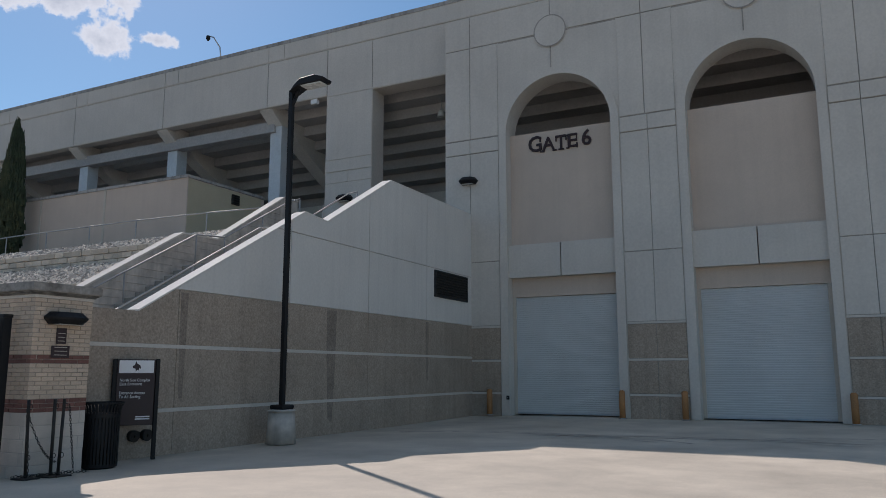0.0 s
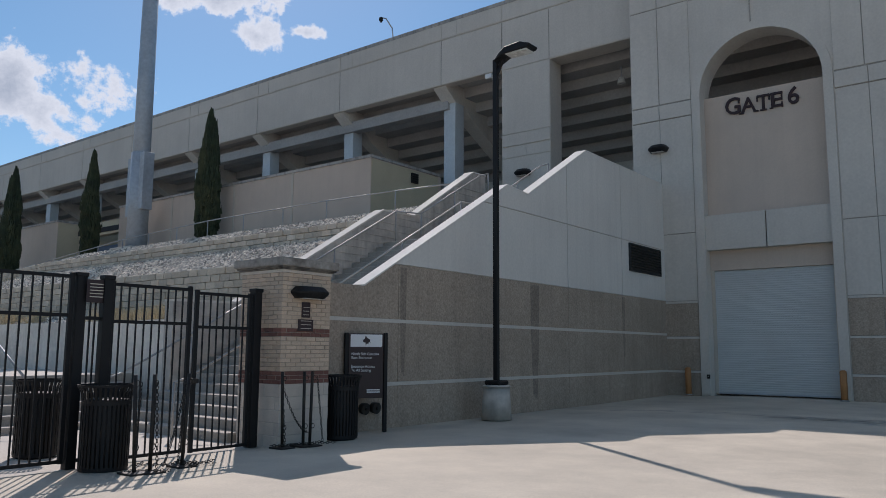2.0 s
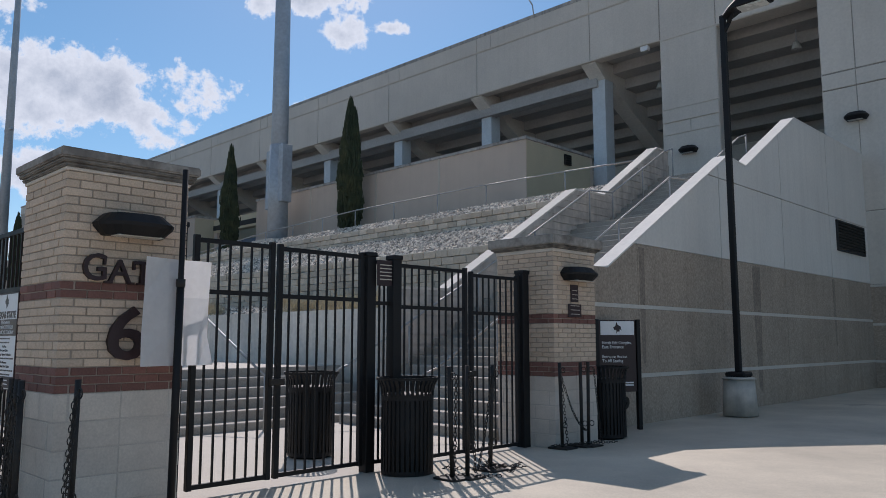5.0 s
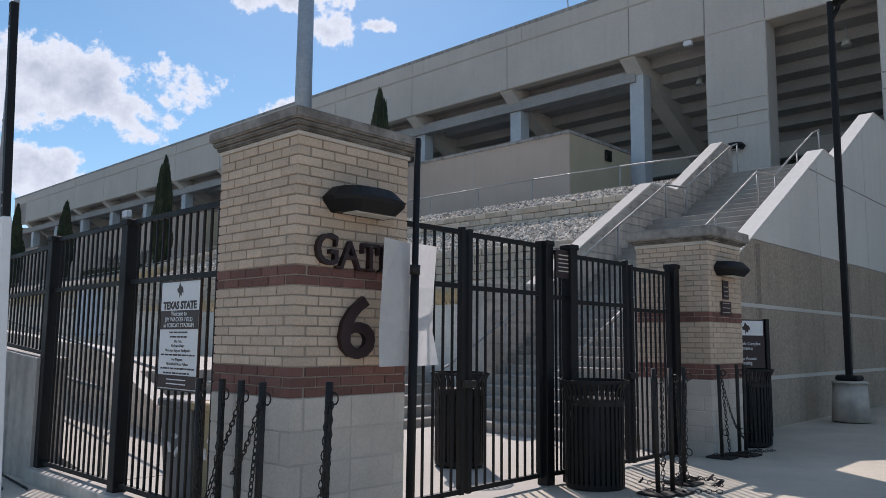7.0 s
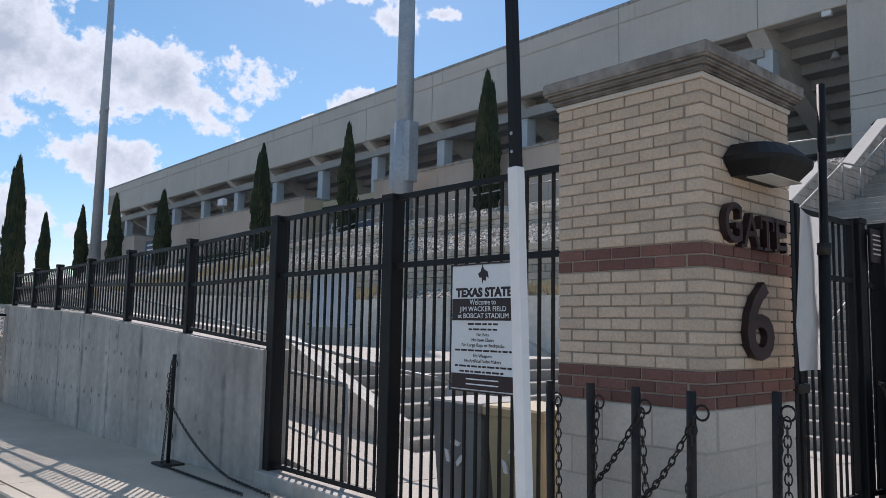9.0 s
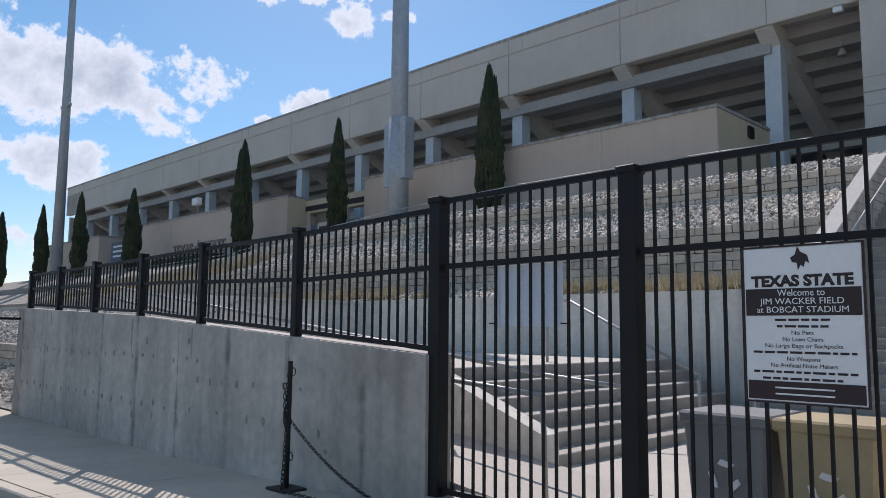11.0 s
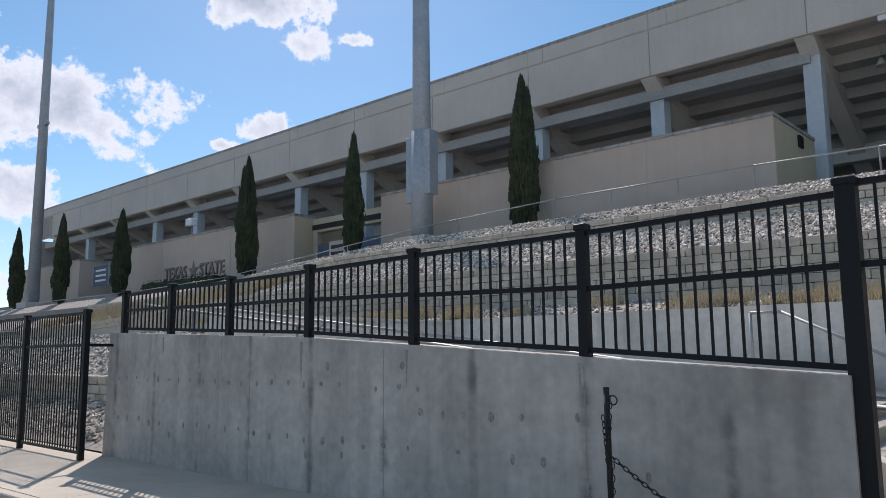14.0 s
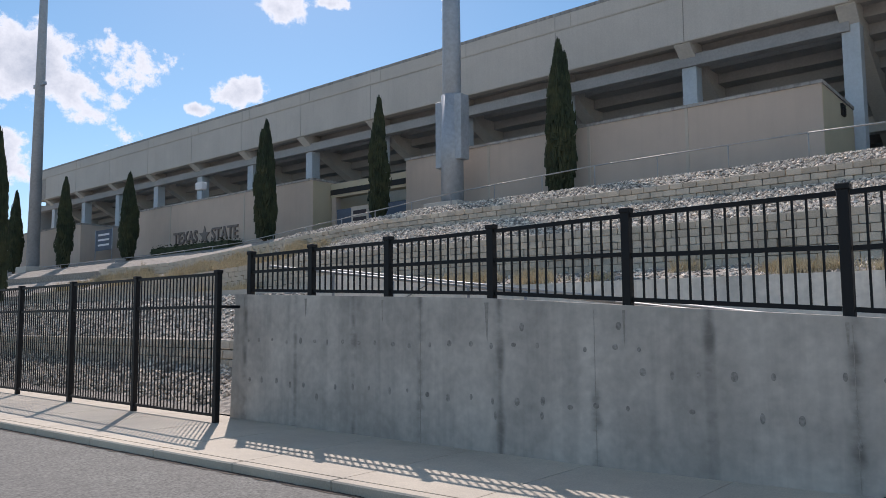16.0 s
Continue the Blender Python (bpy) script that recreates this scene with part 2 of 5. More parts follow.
def seam_stains(m, first, period):
    """Damp, uneven dark streaks down the joints between the cast lengths of a wall."""
    n, l = m.node_tree.nodes, m.node_tree.links
    b = n["Principled BSDF"]
    base = b.inputs["Base Color"].links[0].from_socket
    geo = n.new("ShaderNodeNewGeometry")
    wob = n.new("ShaderNodeTexNoise")
    wob.inputs["Scale"].default_value = 2.2
    wob.inputs["Detail"].default_value = 5
    l.new(geo.outputs["Position"], wob.inputs["Vector"])
    sep = n.new("ShaderNodeSeparateXYZ")
    l.new(geo.outputs["Position"], sep.inputs[0])
    def calc(op, a, c):
        nd = n.new("ShaderNodeMath")
        nd.operation = op
        for i, v in enumerate((a, c)):
            if isinstance(v, (int, float)):
                nd.inputs[i].default_value = v
            else:
                l.new(v, nd.inputs[i])
        return nd.outputs[0]
    def span(v, a, z, lo, hi):
        r = n.new("ShaderNodeMapRange")
        r.interpolation_type = "SMOOTHSTEP"
        r.inputs["From Min"].default_value, r.inputs["From Max"].default_value = a, z
        r.inputs["To Min"].default_value, r.inputs["To Max"].default_value = lo, hi
        l.new(v, r.inputs["Value"])
        return r.outputs["Result"]
    x = calc("ADD", calc("DIVIDE", calc("SUBTRACT", sep.outputs[0], first), period), 100.5)
    off = calc("MULTIPLY", calc("ABSOLUTE", calc("SUBTRACT", calc("FRACT", x, 0), 0.5), 0), period)
    off = calc("ADD", off, calc("MULTIPLY", calc("SUBTRACT", wob.outputs["Fac"], 0.5), 0.16))
    stretch = n.new("ShaderNodeMapping")
    stretch.inputs["Scale"].default_value = (0.8, 0.8, 1.6)
    l.new(geo.outputs["Position"], stretch.inputs["Vector"])
    pick = n.new("ShaderNodeTexNoise")
    pick.inputs["Scale"].default_value = 1.1
    pick.inputs["Detail"].default_value = 6
    pick.inputs["Roughness"].default_value = 0.65
    l.new(stretch.outputs["Vector"], pick.inputs["Vector"])
    seam = calc("MULTIPLY", span(off, 0.0, 0.085, 1.0, 0.0), span(pick.outputs["Fac"], 0.4, 0.66, 0.0, 0.55))
    mp = n.new("ShaderNodeMapping")
    mp.inputs["Scale"].default_value = (0.55, 0.55, 0.3)
    l.new(geo.outputs["Position"], mp.inputs["Vector"])
    pat = n.new("ShaderNodeTexNoise")
    pat.inputs["Scale"].default_value = 1.3
    pat.inputs["Detail"].default_value = 4
    l.new(mp.outputs["Vector"], pat.inputs["Vector"])
    keep = calc("MULTIPLY", calc("SUBTRACT", 1.0, seam), span(pat.outputs["Fac"], 0.38, 0.6, 0.8, 1.06))
    mix = n.new("ShaderNodeMix")
    mix.data_type, mix.blend_type = "RGBA", "MULTIPLY"
    mix.inputs[0].default_value = 1.0
    l.new(base, mix.inputs[6])
    l.new(keep, mix.inputs[7])
    l.new(mix.outputs[2], b.inputs["Base Color"])
    return m


WALL_CAST = seam_stains(material("formed_concrete", (0.53, 0.485, 0.43), 0.85, grain=9, amount=0.1, stain=1.5, stain_amount=0.25, streak=0.14, bump=0.2), -17.65, 1.21)


# ---- builders ----
def box(bm, x0, x1, y0, y1, z0, z1):
    v = [bm.verts.new((x, y, z)) for x in (x0, x1) for y in (y0, y1) for z in (z0, z1)]
    for f in ((0, 1, 3, 2), (4, 6, 7, 5), (0, 4, 5, 1), (2, 3, 7, 6), (0, 2, 6, 4), (1, 5, 7, 3)):
        bm.faces.new([v[i] for i in f])
    return v


def boxes(*list_of):
    bm = bmesh.new()
    for b in list_of:
        box(bm, *b)
    return bm


def bevelled(bm, w, seg=1):
    bmesh.ops.bevel(bm, geom=list(bm.edges), offset=w, segments=seg, affect="EDGES", clamp_overlap=True)
    return bm


def prism(bm, pts, axis, a, b):
    """A polygon given in the two other axes, drawn out along axis from a to b."""
    def at(p, c):
        return {"x": (c, p[0], p[1]), "y": (p[0], c, p[1]), "z": (p[0], p[1], c)}[axis]
    lo = [bm.verts.new(at(p, a)) for p in pts]
    hi = [bm.verts.new(at(p, b)) for p in pts]
    n = len(pts)
    bm.faces.new(lo)
    bm.faces.new(hi[::-1])
    for i in range(n):
        bm.faces.new((lo[i], hi[i], hi[(i + 1) % n], lo[(i + 1) % n]))
    bmesh.ops.recalc_face_normals(bm, faces=bm.faces)
    return bm


def tube(bm, p0, p1, r0, r1=None, n=8, caps=True):
    r1 = r0 if r1 is None else r1
    p0, p1 = Vector(p0), Vector(p1)
    q = (p1 - p0).to_track_quat("Z", "Y")
    rings = []
    for p, r in ((p0, r0), (p1, r1)):
        rings.append([bm.verts.new(p + q @ Vector((r * math.cos(2 * math.pi * i / n), r * math.sin(2 * math.pi * i / n), 0))) for i in range(n)])
    for i in range(n):
        f = bm.faces.new((rings[0][i], rings[0][(i + 1) % n], rings[1][(i + 1) % n], rings[1][i]))
        f.smooth = n > 6
    if caps:
        bm.faces.new(rings[0][::-1])
        bm.faces.new(rings[1])
    return bm


def pipe(bm, pts, r, n=8):
    for a, b in zip(pts, pts[1:]):
        tube(bm, a, b, r, n=n)
    return bm


def link(name, bm, mat):
    me = bpy.data.meshes.new(name)
    bm.to_mesh(me)
    bm.free()
    me.materials.append(mat)
    return new(name, me)


def part(name, bm, mat, parent, label=""):
    ob = link(name, bm, mat)
    ob.parent = parent
    return tagged(ob, label) if label else ob


def thing(name, label, category, place=(0, 0, 0), group="", kind=""):
    ob = new(name)
    ob.empty_display_size = 0.2
    ob.matrix_world = Matrix.Translation(place)
    return tagged(ob, label, category, group, kind)


def structure(name, bm, mat, label, category):
    return tagged(link(name, bm, mat), label, category, kind="structure")


def share(name, me, parent, place=(0, 0, 0), turn=0.0, scale=(1, 1, 1)):
    ob = new(name, me)
    ob.parent = parent
    ob.matrix_local = Matrix.LocRotScale(place, Euler((0, 0, turn)), scale)
    return ob


def mesh_of(name, bm, mat):
    me = bpy.data.meshes.new(name)
    bm.to_mesh(me)
    bm.free()
    me.materials.append(mat)
    return me


def words(name, text, size, mat, parent, m, depth=0.004, align="CENTER", width=None, fat=0.0):
    """Letters in the built-in face, made into a mesh, standing at m in their parent's frame."""
    cu = bpy.data.curves.new(name, "FONT")
    cu.body, cu.size, cu.extrude, cu.align_x, cu.align_y = text, size, depth, align, "CENTER"
    cu.offset, cu.resolution_u = fat, 3
    tmp = bpy.data.objects.new(name, cu)
    scene.collection.objects.link(tmp)
    me = bpy.data.meshes.new_from_object(tmp.evaluated_get(bpy.context.evaluated_depsgraph_get()))
    bpy.data.objects.remove(tmp)
    bpy.data.curves.remove(cu)
    me.name = name
    if width:
        xs = [v.co.x for v in me.vertices]
        k = width / max(1e-6, max(xs) - min(xs))
        for v in me.vertices:
            v.co.x *= k
    me.materials.clear()
    me.materials.append(mat)
    ob = new(name, me)
    ob.parent = parent
    ob.matrix_local = m
    return ob


def serif_word(parent, letters, mat, at, depth=0.02):
    """Letters one by one, each with its slab serifs; letters are (sign, place along the line, height, width)."""
    for ch, u, h, w in letters:
        m = at @ Matrix.Translation((u, h / 2, 0))
        words("letter", ch, h / 0.7, mat, parent, m, depth, width=w, fat=0.012 * h)
        bars = {"A": ((-0.5, -0.5, 0.34, 0.09), (0.5, -0.5, 0.34, 0.09)), "T": ((0, -0.5, 0.5, 0.09), (-0.47, 0.32, 0.1, 0.36), (0.47, 0.32, 0.1, 0.36)),
                "E": ((0.46, 0.32, 0.1, 0.36), (0.48, -0.34, 0.12, 0.36), (-0.45, -0.49, 0.3, 0.08), (-0.45, 0.49, 0.3, 0.08)), "G": ((0.4, 0.32, 0.1, 0.3),)}.get(ch, ())
        if bars:
            for bu, bv, bw, bh in bars:
                b3 = bmesh.new()
                box(b3, (bu - bw / 2) * w, (bu + bw / 2) * w, (bv - bh / 2) * h * 0.98, (bv + bh / 2) * h * 0.98, -depth * 0.98, depth * 0.98)
                part("serif", b3, mat, parent).matrix_local = m


def facing_x(x, y, z):
    """Letters on a wall that faces +x."""
    return Matrix.Translation((x, y, z)) @ Euler((radians(90), 0, radians(90))).to_matrix().to_4x4()


def facing_y(x, y, z):
    """Letters on a wall that faces -y."""
    return Matrix.Translation((x, y, z)) @ Euler((radians(90), 0, 0)).to_matrix().to_4x4()


def ground_z(x):
    """The walk falls gently towards the street."""
    if x > -9:
        return -0.04
    if x > -20:
        return -0.04 - 0.22 * (-9 - x) / 11
    return -0.26


# ---- ground ----
def sheet(xs, ys, height):
    bm = bmesh.new()
    grid = [[bm.verts.new((x, y, height(x, y))) for y in ys] for x in xs]
    for i in range(len(xs) - 1):
        for j in range(len(ys) - 1):
            bm.faces.new((grid[i][j], grid[i + 1][j], grid[i + 1][j + 1], grid[i][j + 1]))
    return bm


def ramped(a, b, t):
    t = min(1.0, max(0.0, t))
    return a + (b - a) * t


def tier(x):
    """How far the terraces have sunk, towards the far end."""
    return ramped(0.0, 0.9, (-38 - x) / 16)


structure("ground", sheet([-900, -300, -120, -60, -30, 10, 60, 300, 900], [-900, -200, -60, -20, 0, 40, 120, 900], lambda x, y: -0.6), GRAVEL_BED,
          "wide flat ground reaching to the horizon", "ground")


def kerb_y(x):
    """The kerb runs slightly aslant to the wall."""
    return -0.85 + 0.04 * (x + 16.5)


structure("road", sheet([-200, -60, -30, -14.2], [-40, -12, 3], lambda x, y: -0.355), ASPHALT, "worn grey asphalt street", "road")
structure("pavement", sheet([-14.2, -13, -12, -11, -10, -9, -7, 0, 20, 60], [-40, -12, -5, 0, 5, 12, 20, 25, 26.9], lambda x, y: ground_z(x) + (0.03 if y > 24 else 0.0)), PAVING,
          "pale sunlit concrete apron with fine cracks and tyre marks", "pavement")
walkway = structure("footpath", boxes((-90, -14.2, -1.0, 1.4, -0.8, -0.44)), PAVING, "concrete footpath of separate slabs with a kerb", "footpath")
x = -14.2
while x > -75:
    b2 = bmesh.new()
    xa, xb = x - 1.49, x
    prism(b2, [(xb, kerb_y(xb) + 0.165), (xb, 1.2), (xa, 1.2), (xa, kerb_y(xa) + 0.165)], "z", -0.5, 0)
    for v in b2.verts:
        if v.co.z > -0.1:
            v.co.z = ground_z(v.co.x)
    part("slab", b2, PAVING, walkway)
    b2 = bmesh.new()
    prism(b2, [(xb + 0.005, kerb_y(xb)), (xb + 0.005, kerb_y(xb) + 0.15), (xa, kerb_y(xa) + 0.15), (xa, kerb_y(xa))], "z", -0.6, 0)
    for v in b2.verts:
        if v.co.z > -0.1:
            v.co.z = ground_z(v.co.x) + 0.002
    part("kerb_stone", bevelled(b2, 0.015), PAVING, walkway)
    x -= 1.5
SILT = material("gutter_silt", (0.1, 0.08, 0.062), 0.95, grain=30, amount=0.4, stain=5, stain_amount=0.4, bump=0.6)
RUBBER = material("rubbed_concrete", (0.36, 0.33, 0.285), 0.85, grain=30, amount=0.25, stain=2.5, stain_amount=0.4, second=(0.5, 0.45, 0.37))


def ribbon(points, half, z):
    """A flat strip along a line of points, its edges a little ragged."""
    bm2 = bmesh.new()
    rag = random.Random(len(points))
    last = None
    for (xa, ya), (xb, yb) in zip(points, points[1:]):
        d = Vector((xb - xa, yb - ya)).normalized()
        w1, w2 = half * rag.uniform(0.6, 1.2), half * rag.uniform(0.6, 1.2)
        pair = (bm2.verts.new((xa - d.y * w1, ya + d.x * w1, z(xa, ya))), bm2.verts.new((xa + d.y * w2, ya - d.x * w2, z(xa, ya))))
        if last:
            bm2.faces.new((last[0], last[1], pair[1], pair[0]))
        last = pair
    return bm2


silt_line = [(-14.6 - 0.13 * k, kerb_y(-14.6 - 0.13 * k) - 0.035 + 0.02 * math.sin(k * 1.7)) for k in range(340)]
structure("gutter_silt", ribbon(silt_line, 0.045, lambda x, y: -0.35), SILT, "thin dark line of silt and leaves along the kerb", "dirt")
for cx0, cy0, rad, a0, a1 in ((-7.0, 14.6, 5.6, 0.75, 2.3), (-7.2, 14.6, 5.15, 0.8, 2.25), (-2.0, 13.0, 8.2, 1.2, 2.2), (-2.1, 13.0, 7.7, 1.25, 2.15), (2.5, 16.0, 6.2, 1.3, 2.6)):
    arc = [(cx0 + rad * math.cos(a0 + (a1 - a0) * k / 40), cy0 + rad * 0.75 * math.sin(a0 + (a1 - a0) * k / 40)) for k in range(41)]
    structure("tyre_mark", ribbon(arc, 0.07, lambda x, y: ground_z(x) + 0.004), RUBBER, "faint curved tyre mark on the concrete apron", "tyre mark")
structure("kerb_return", boxes((-14.22, -14.1, -40, -0.76, -0.8, -0.14)), PAVING, "concrete kerb at the edge of the apron", "kerb")


# ---- the stand: outer wall with arches, open bays, parapet ----
FY = 26.3
ARCHES = (-8.65, -1.98)
AR, SPRING = 2.03, 10.55
TOP = 16.45


def arch_points(cx, r, z0, n=24):
    return [(cx - r * math.cos(math.pi * i / n), z0 + r * 1.0 * math.sin(math.pi * i / n)) for i in range(n + 1)]


# the gate block stands about a metre forward of the long stand, at a slightly smaller module
GATE_PIVOT = Vector((-1.1, -0.2, 1.5))
GATE_BLOCK = Matrix.Translation(GATE_PIVOT) @ Matrix.Scale(0.9642, 4) @ Matrix.Translation(-GATE_PIVOT)


def forward(ob):
    """Sets a piece of the gate block in its place, forward of the stand."""
    ob.matrix_world = GATE_BLOCK @ ob.matrix_world
    return ob


structure("wall_bay_pier", boxes((-19.2, -16.82, FY, FY + 0.9, 5.5, TOP), (-16.82, -12.8, FY, FY + 0.9, 13.42, TOP)), CONCRETE_WHITE, "off-white precast pier and header of the open bay", "wall")
bm = bmesh.new()
# piers and solid stretches of the outer wall
for x0, x1, z0, z1 in ((-13.3, ARCHES[0] - AR, -0.3, TOP), (ARCHES[0] + AR, ARCHES[1] - AR, -0.3, TOP), (ARCHES[1] + AR, 9.5, -0.3, TOP)):
    box(bm, x0, x1, FY, FY + 0.9, z0, z1)
for cx in ARCHES:
    pts = arch_points(cx, AR, SPRING)
    for (xa, za), (xb, zb) in zip(pts, pts[1:]):
        prism(bm, [(xa, za), (xb, zb), (xb, TOP), (xa, TOP)], "y", FY, FY + 0.9)
forward(structure("wall_gates", bm, CONCRETE_WHITE, "tall off-white precast outer wall of the stand with arched bays", "wall"))
structure("wall_parapet", boxes((-99.5, -19.2, FY, FY + 0.45, 13.5, TOP)), CONCRETE_WHITE, "long off-white precast parapet band along the stand", "wall")
structure("parapet_coping", boxes((-99.6, -12.8, FY - 0.03, FY + 0.5, TOP, TOP + 0.16)), CONCRETE_DARK, "water-stained coping along the parapet", "trim")
forward(structure("gate_coping", boxes((-13.3, 9.5, FY - 0.03, FY + 0.5, TOP, TOP + 0.16)), CONCRETE_DARK, "water-stained coping along the gate wall", "trim"))
structure("parapet_ledge", boxes((-99.5, -12.8, FY - 0.035, FY, 15.66, 15.72)), CONCRETE_BEIGE, "thin ledge line along the parapet", "trim")
forward(structure("gate_ledge", boxes((-13.3, 9.5, FY - 0.035, FY, 15.66, 15.72)), CONCRETE_BEIGE, "thin ledge line along the gate wall", "trim"))
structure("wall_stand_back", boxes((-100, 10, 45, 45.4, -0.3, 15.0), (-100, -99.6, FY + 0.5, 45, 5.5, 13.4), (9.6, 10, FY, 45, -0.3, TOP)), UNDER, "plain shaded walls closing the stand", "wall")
# underside of the seating: stepped slab
bm = bmesh.new()
n = 18
for i in range(n):
    y0 = FY + 0.6 + i * 0.95
    z0 = 13.75 - i * 0.46
    box(bm, -99.4, 9.5, y0, y0 + 1.0, z0, z0 + 0.62)
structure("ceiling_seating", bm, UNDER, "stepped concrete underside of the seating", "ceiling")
structure("floor_concourse", boxes((-99.5, -12.3, FY + 0.1, 45, 5.9, 6.2)), PAVING_IN, "concrete concourse floor under the stand", "floor")
COLS = [-22.72 - 6.65 * k for k in range(12)]
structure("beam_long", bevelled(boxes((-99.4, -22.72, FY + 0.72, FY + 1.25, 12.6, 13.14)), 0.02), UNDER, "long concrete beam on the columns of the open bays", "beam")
structure("beam_back", bevelled(boxes((-99.4, -12.9, 33.2, 33.8, 9.7, 10.45)), 0.02), BEAM, "long concrete beam far back under the seating", "beam")
for cx in COLS:
    col = thing("column", "pale blue-grey concrete column under a raking beam", "column", (cx, FY + 1.2, 6.2), "columns of the stand")
    part("shaft", boxes((-0.33, 0.33, -0.33, 0.33, 0, 6.7)), COLUMN, col)
    b2 = bmesh.new()
    prism(b2, [(-0.35, 6.7), (0.35, 6.7), (0.9, 6.2), (10.0, 1.7), (10.0, 2.7), (0.6, 7.5), (-1.1, 7.55), (-1.1, 7.25)], "x", -0.36, 0.36)
    part("raking_beam", b2, BEAM, col, "sloping concrete beam")

# recessed infill and rolling doors of the two gates
for k, cx in enumerate(ARCHES):
    forward(structure("wall_infill_%d" % (k + 1), boxes((cx - AR, cx + AR, FY + 0.42, FY + 0.8, 4.25, SPRING)), PLASTER, "smooth tan infill panel under the arch", "wall"))
    forward(structure("lintel_%d" % (k + 1), boxes((cx - AR, cx - 0.02, FY + 0.08, FY + 0.42, 4.95, 6.18), (cx + 0.02, cx + AR, FY + 0.08, FY + 0.42, 4.95, 6.18)), CONCRETE_WHITE,
              "off-white precast lintel panel over the rolling door", "lintel"))
    bm = bmesh.new()
    pts = arch_points(cx, AR, SPRING)
    outer = arch_points(cx, AR + 0.3, SPRING)
    for i in range(len(pts) - 1):
        prism(bm, [pts[i], pts[i + 1], outer[i + 1], outer[i]], "y", FY - 0.06, FY)
    box(bm, cx - AR - 0.3, cx - AR, FY - 0.06, FY, -0.04, SPRING)
    box(bm, cx + AR, cx + AR + 0.3, FY - 0.06, FY, -0.04, SPRING)
    forward(structure("arch_trim_%d" % (k + 1), bm, CONCRETE_WHITE, "raised pale surround of the arch", "trim"))

# joints, bands and panels of the outer wall
def panel(parent, x0, x1, z0, z1, mat, proud=0.03, name="panel"):
    part(name, bevelled(boxes((x0, x1, FY - proud, FY - 0.002, z0, z1)), 0.008), mat, parent)


forward(structure("gate_joint_backing", boxes((-13.27, -11.01, FY - 0.0015, FY, -0.2, 15.63), (-6.29, -4.34, FY - 0.0015, FY, -0.2, 15.63), (0.38, 9.39, FY - 0.0015, FY, -0.2, 15.63), (-10.99, -6.31, FY - 0.0015, FY, 14.25, 15.63),
          (-4.32, 0.36, FY - 0.0015, FY, 14.25, 15.63)), JOINT, "dark sealant behind the panel joints", "joint"))
structure("wall_joint_backing", boxes((-99.4, -12.85, FY - 0.0015, FY, 13.53, 15.63)), JOINT, "dark sealant behind the parapet joints", "joint")
bands = forward(thing("wall_panels", "brown aggregate and off-white precast facing panels", "wall panels", kind="structure"))
pier_panels = thing("pier_panels", "off-white precast panels of the bay pier", "wall panels", kind="structure")
for x0, x1 in ((-13.28, -11.0), (-6.3, -4.33), (0.37, 9.4)):
    cut = [x0, (x0 + x1) / 2, x1] if x1 - x0 < 3 else [x0, 1.28, 5.0, x1]
    if x0 < -13:
        cut = [x0, -12.2, x1]
    for xa, xb in zip(cut, cut[1:]):
        for z0, z1 in ((-0.2, 0.68), (0.77, 1.86), (1.95, 3.1)):
            panel(bands, xa + 0.008, xb - 0.008, z0, z1, AGGREGATE, 0.025)
        panel(bands, xa + 0.01, xb - 0.01, 3.2, 5.6, CONCRETE_WHITE)
        panel(bands, xa + 0.01, xb - 0.01, 5.63, 9.9, CONCRETE_WHITE)
        panel(bands, xa + 0.01, xb - 0.01, 9.94, 10.47, CONCRETE_WHITE, 0.05)
for xa, xb in ((-13.28, -12.2), (-12.2, -8.82), (-8.82, -5.4), (-5.4, -1.98), (-1.98, 1.3), (1.3, 4.9), (4.9, 9.4)):
    panel(bands, xa + 0.015, xb - 0.015, 14.32, 15.64, CONCRETE_WHITE)
    if xb < -12 or xa > 1:
        panel(bands, xa + 0.015, xb - 0.015, 10.53, 14.28, CONCRETE_WHITE)
for xa, xb in ((-12.2, -11.0), (-6.3, -5.4), (-5.4, -4.33), (0.37, 1.3)):
    panel(bands, xa + 0.015, xb - 0.015, 10.53, 14.28, CONCRETE_WHITE)
for xa, xb in ((-19.18, -16.84), (-16.84, -12.85)):
    panel(pier_panels, xa + 0.015, xb - 0.015, 13.45, 15.64, CONCRETE_WHITE)
panel(pier_panels, -19.18, -16.84, 10.0, 10.5, CONCRETE_WHITE, 0.05)
panel(pier_panels, -19.18, -18.0, 9.5, 9.96, CONCRETE_WHITE)
panel(pier_panels, -17.97, -16.84, 9.5, 9.96, CONCRETE_WHITE)
panel(pier_panels, -19.18, -16.84, 10.54, 13.42, CONCRETE_WHITE)
panel(pier_panels, -19.18, -16.84, 6.2, 9.46, CONCRETE_WHITE)
for x0, x1, z in ((-13.28, -11.0, 3.15), (-6.3, -4.33, 3.15), (0.37, 9.4, 3.15), (-13.28, -11.0, 1.9), (-6.3, -4.33, 1.9), (0.37, 9.4, 1.9), (-13.28, -11.0, 0.72), (-6.3, -4.33, 0.72), (0.37, 9.4, 0.72)):
    part("stripe", boxes((x0, x1, FY - 0.035, FY - 0.002, z - 0.035, z + 0.035)), CONCRETE_WHITE, bands)
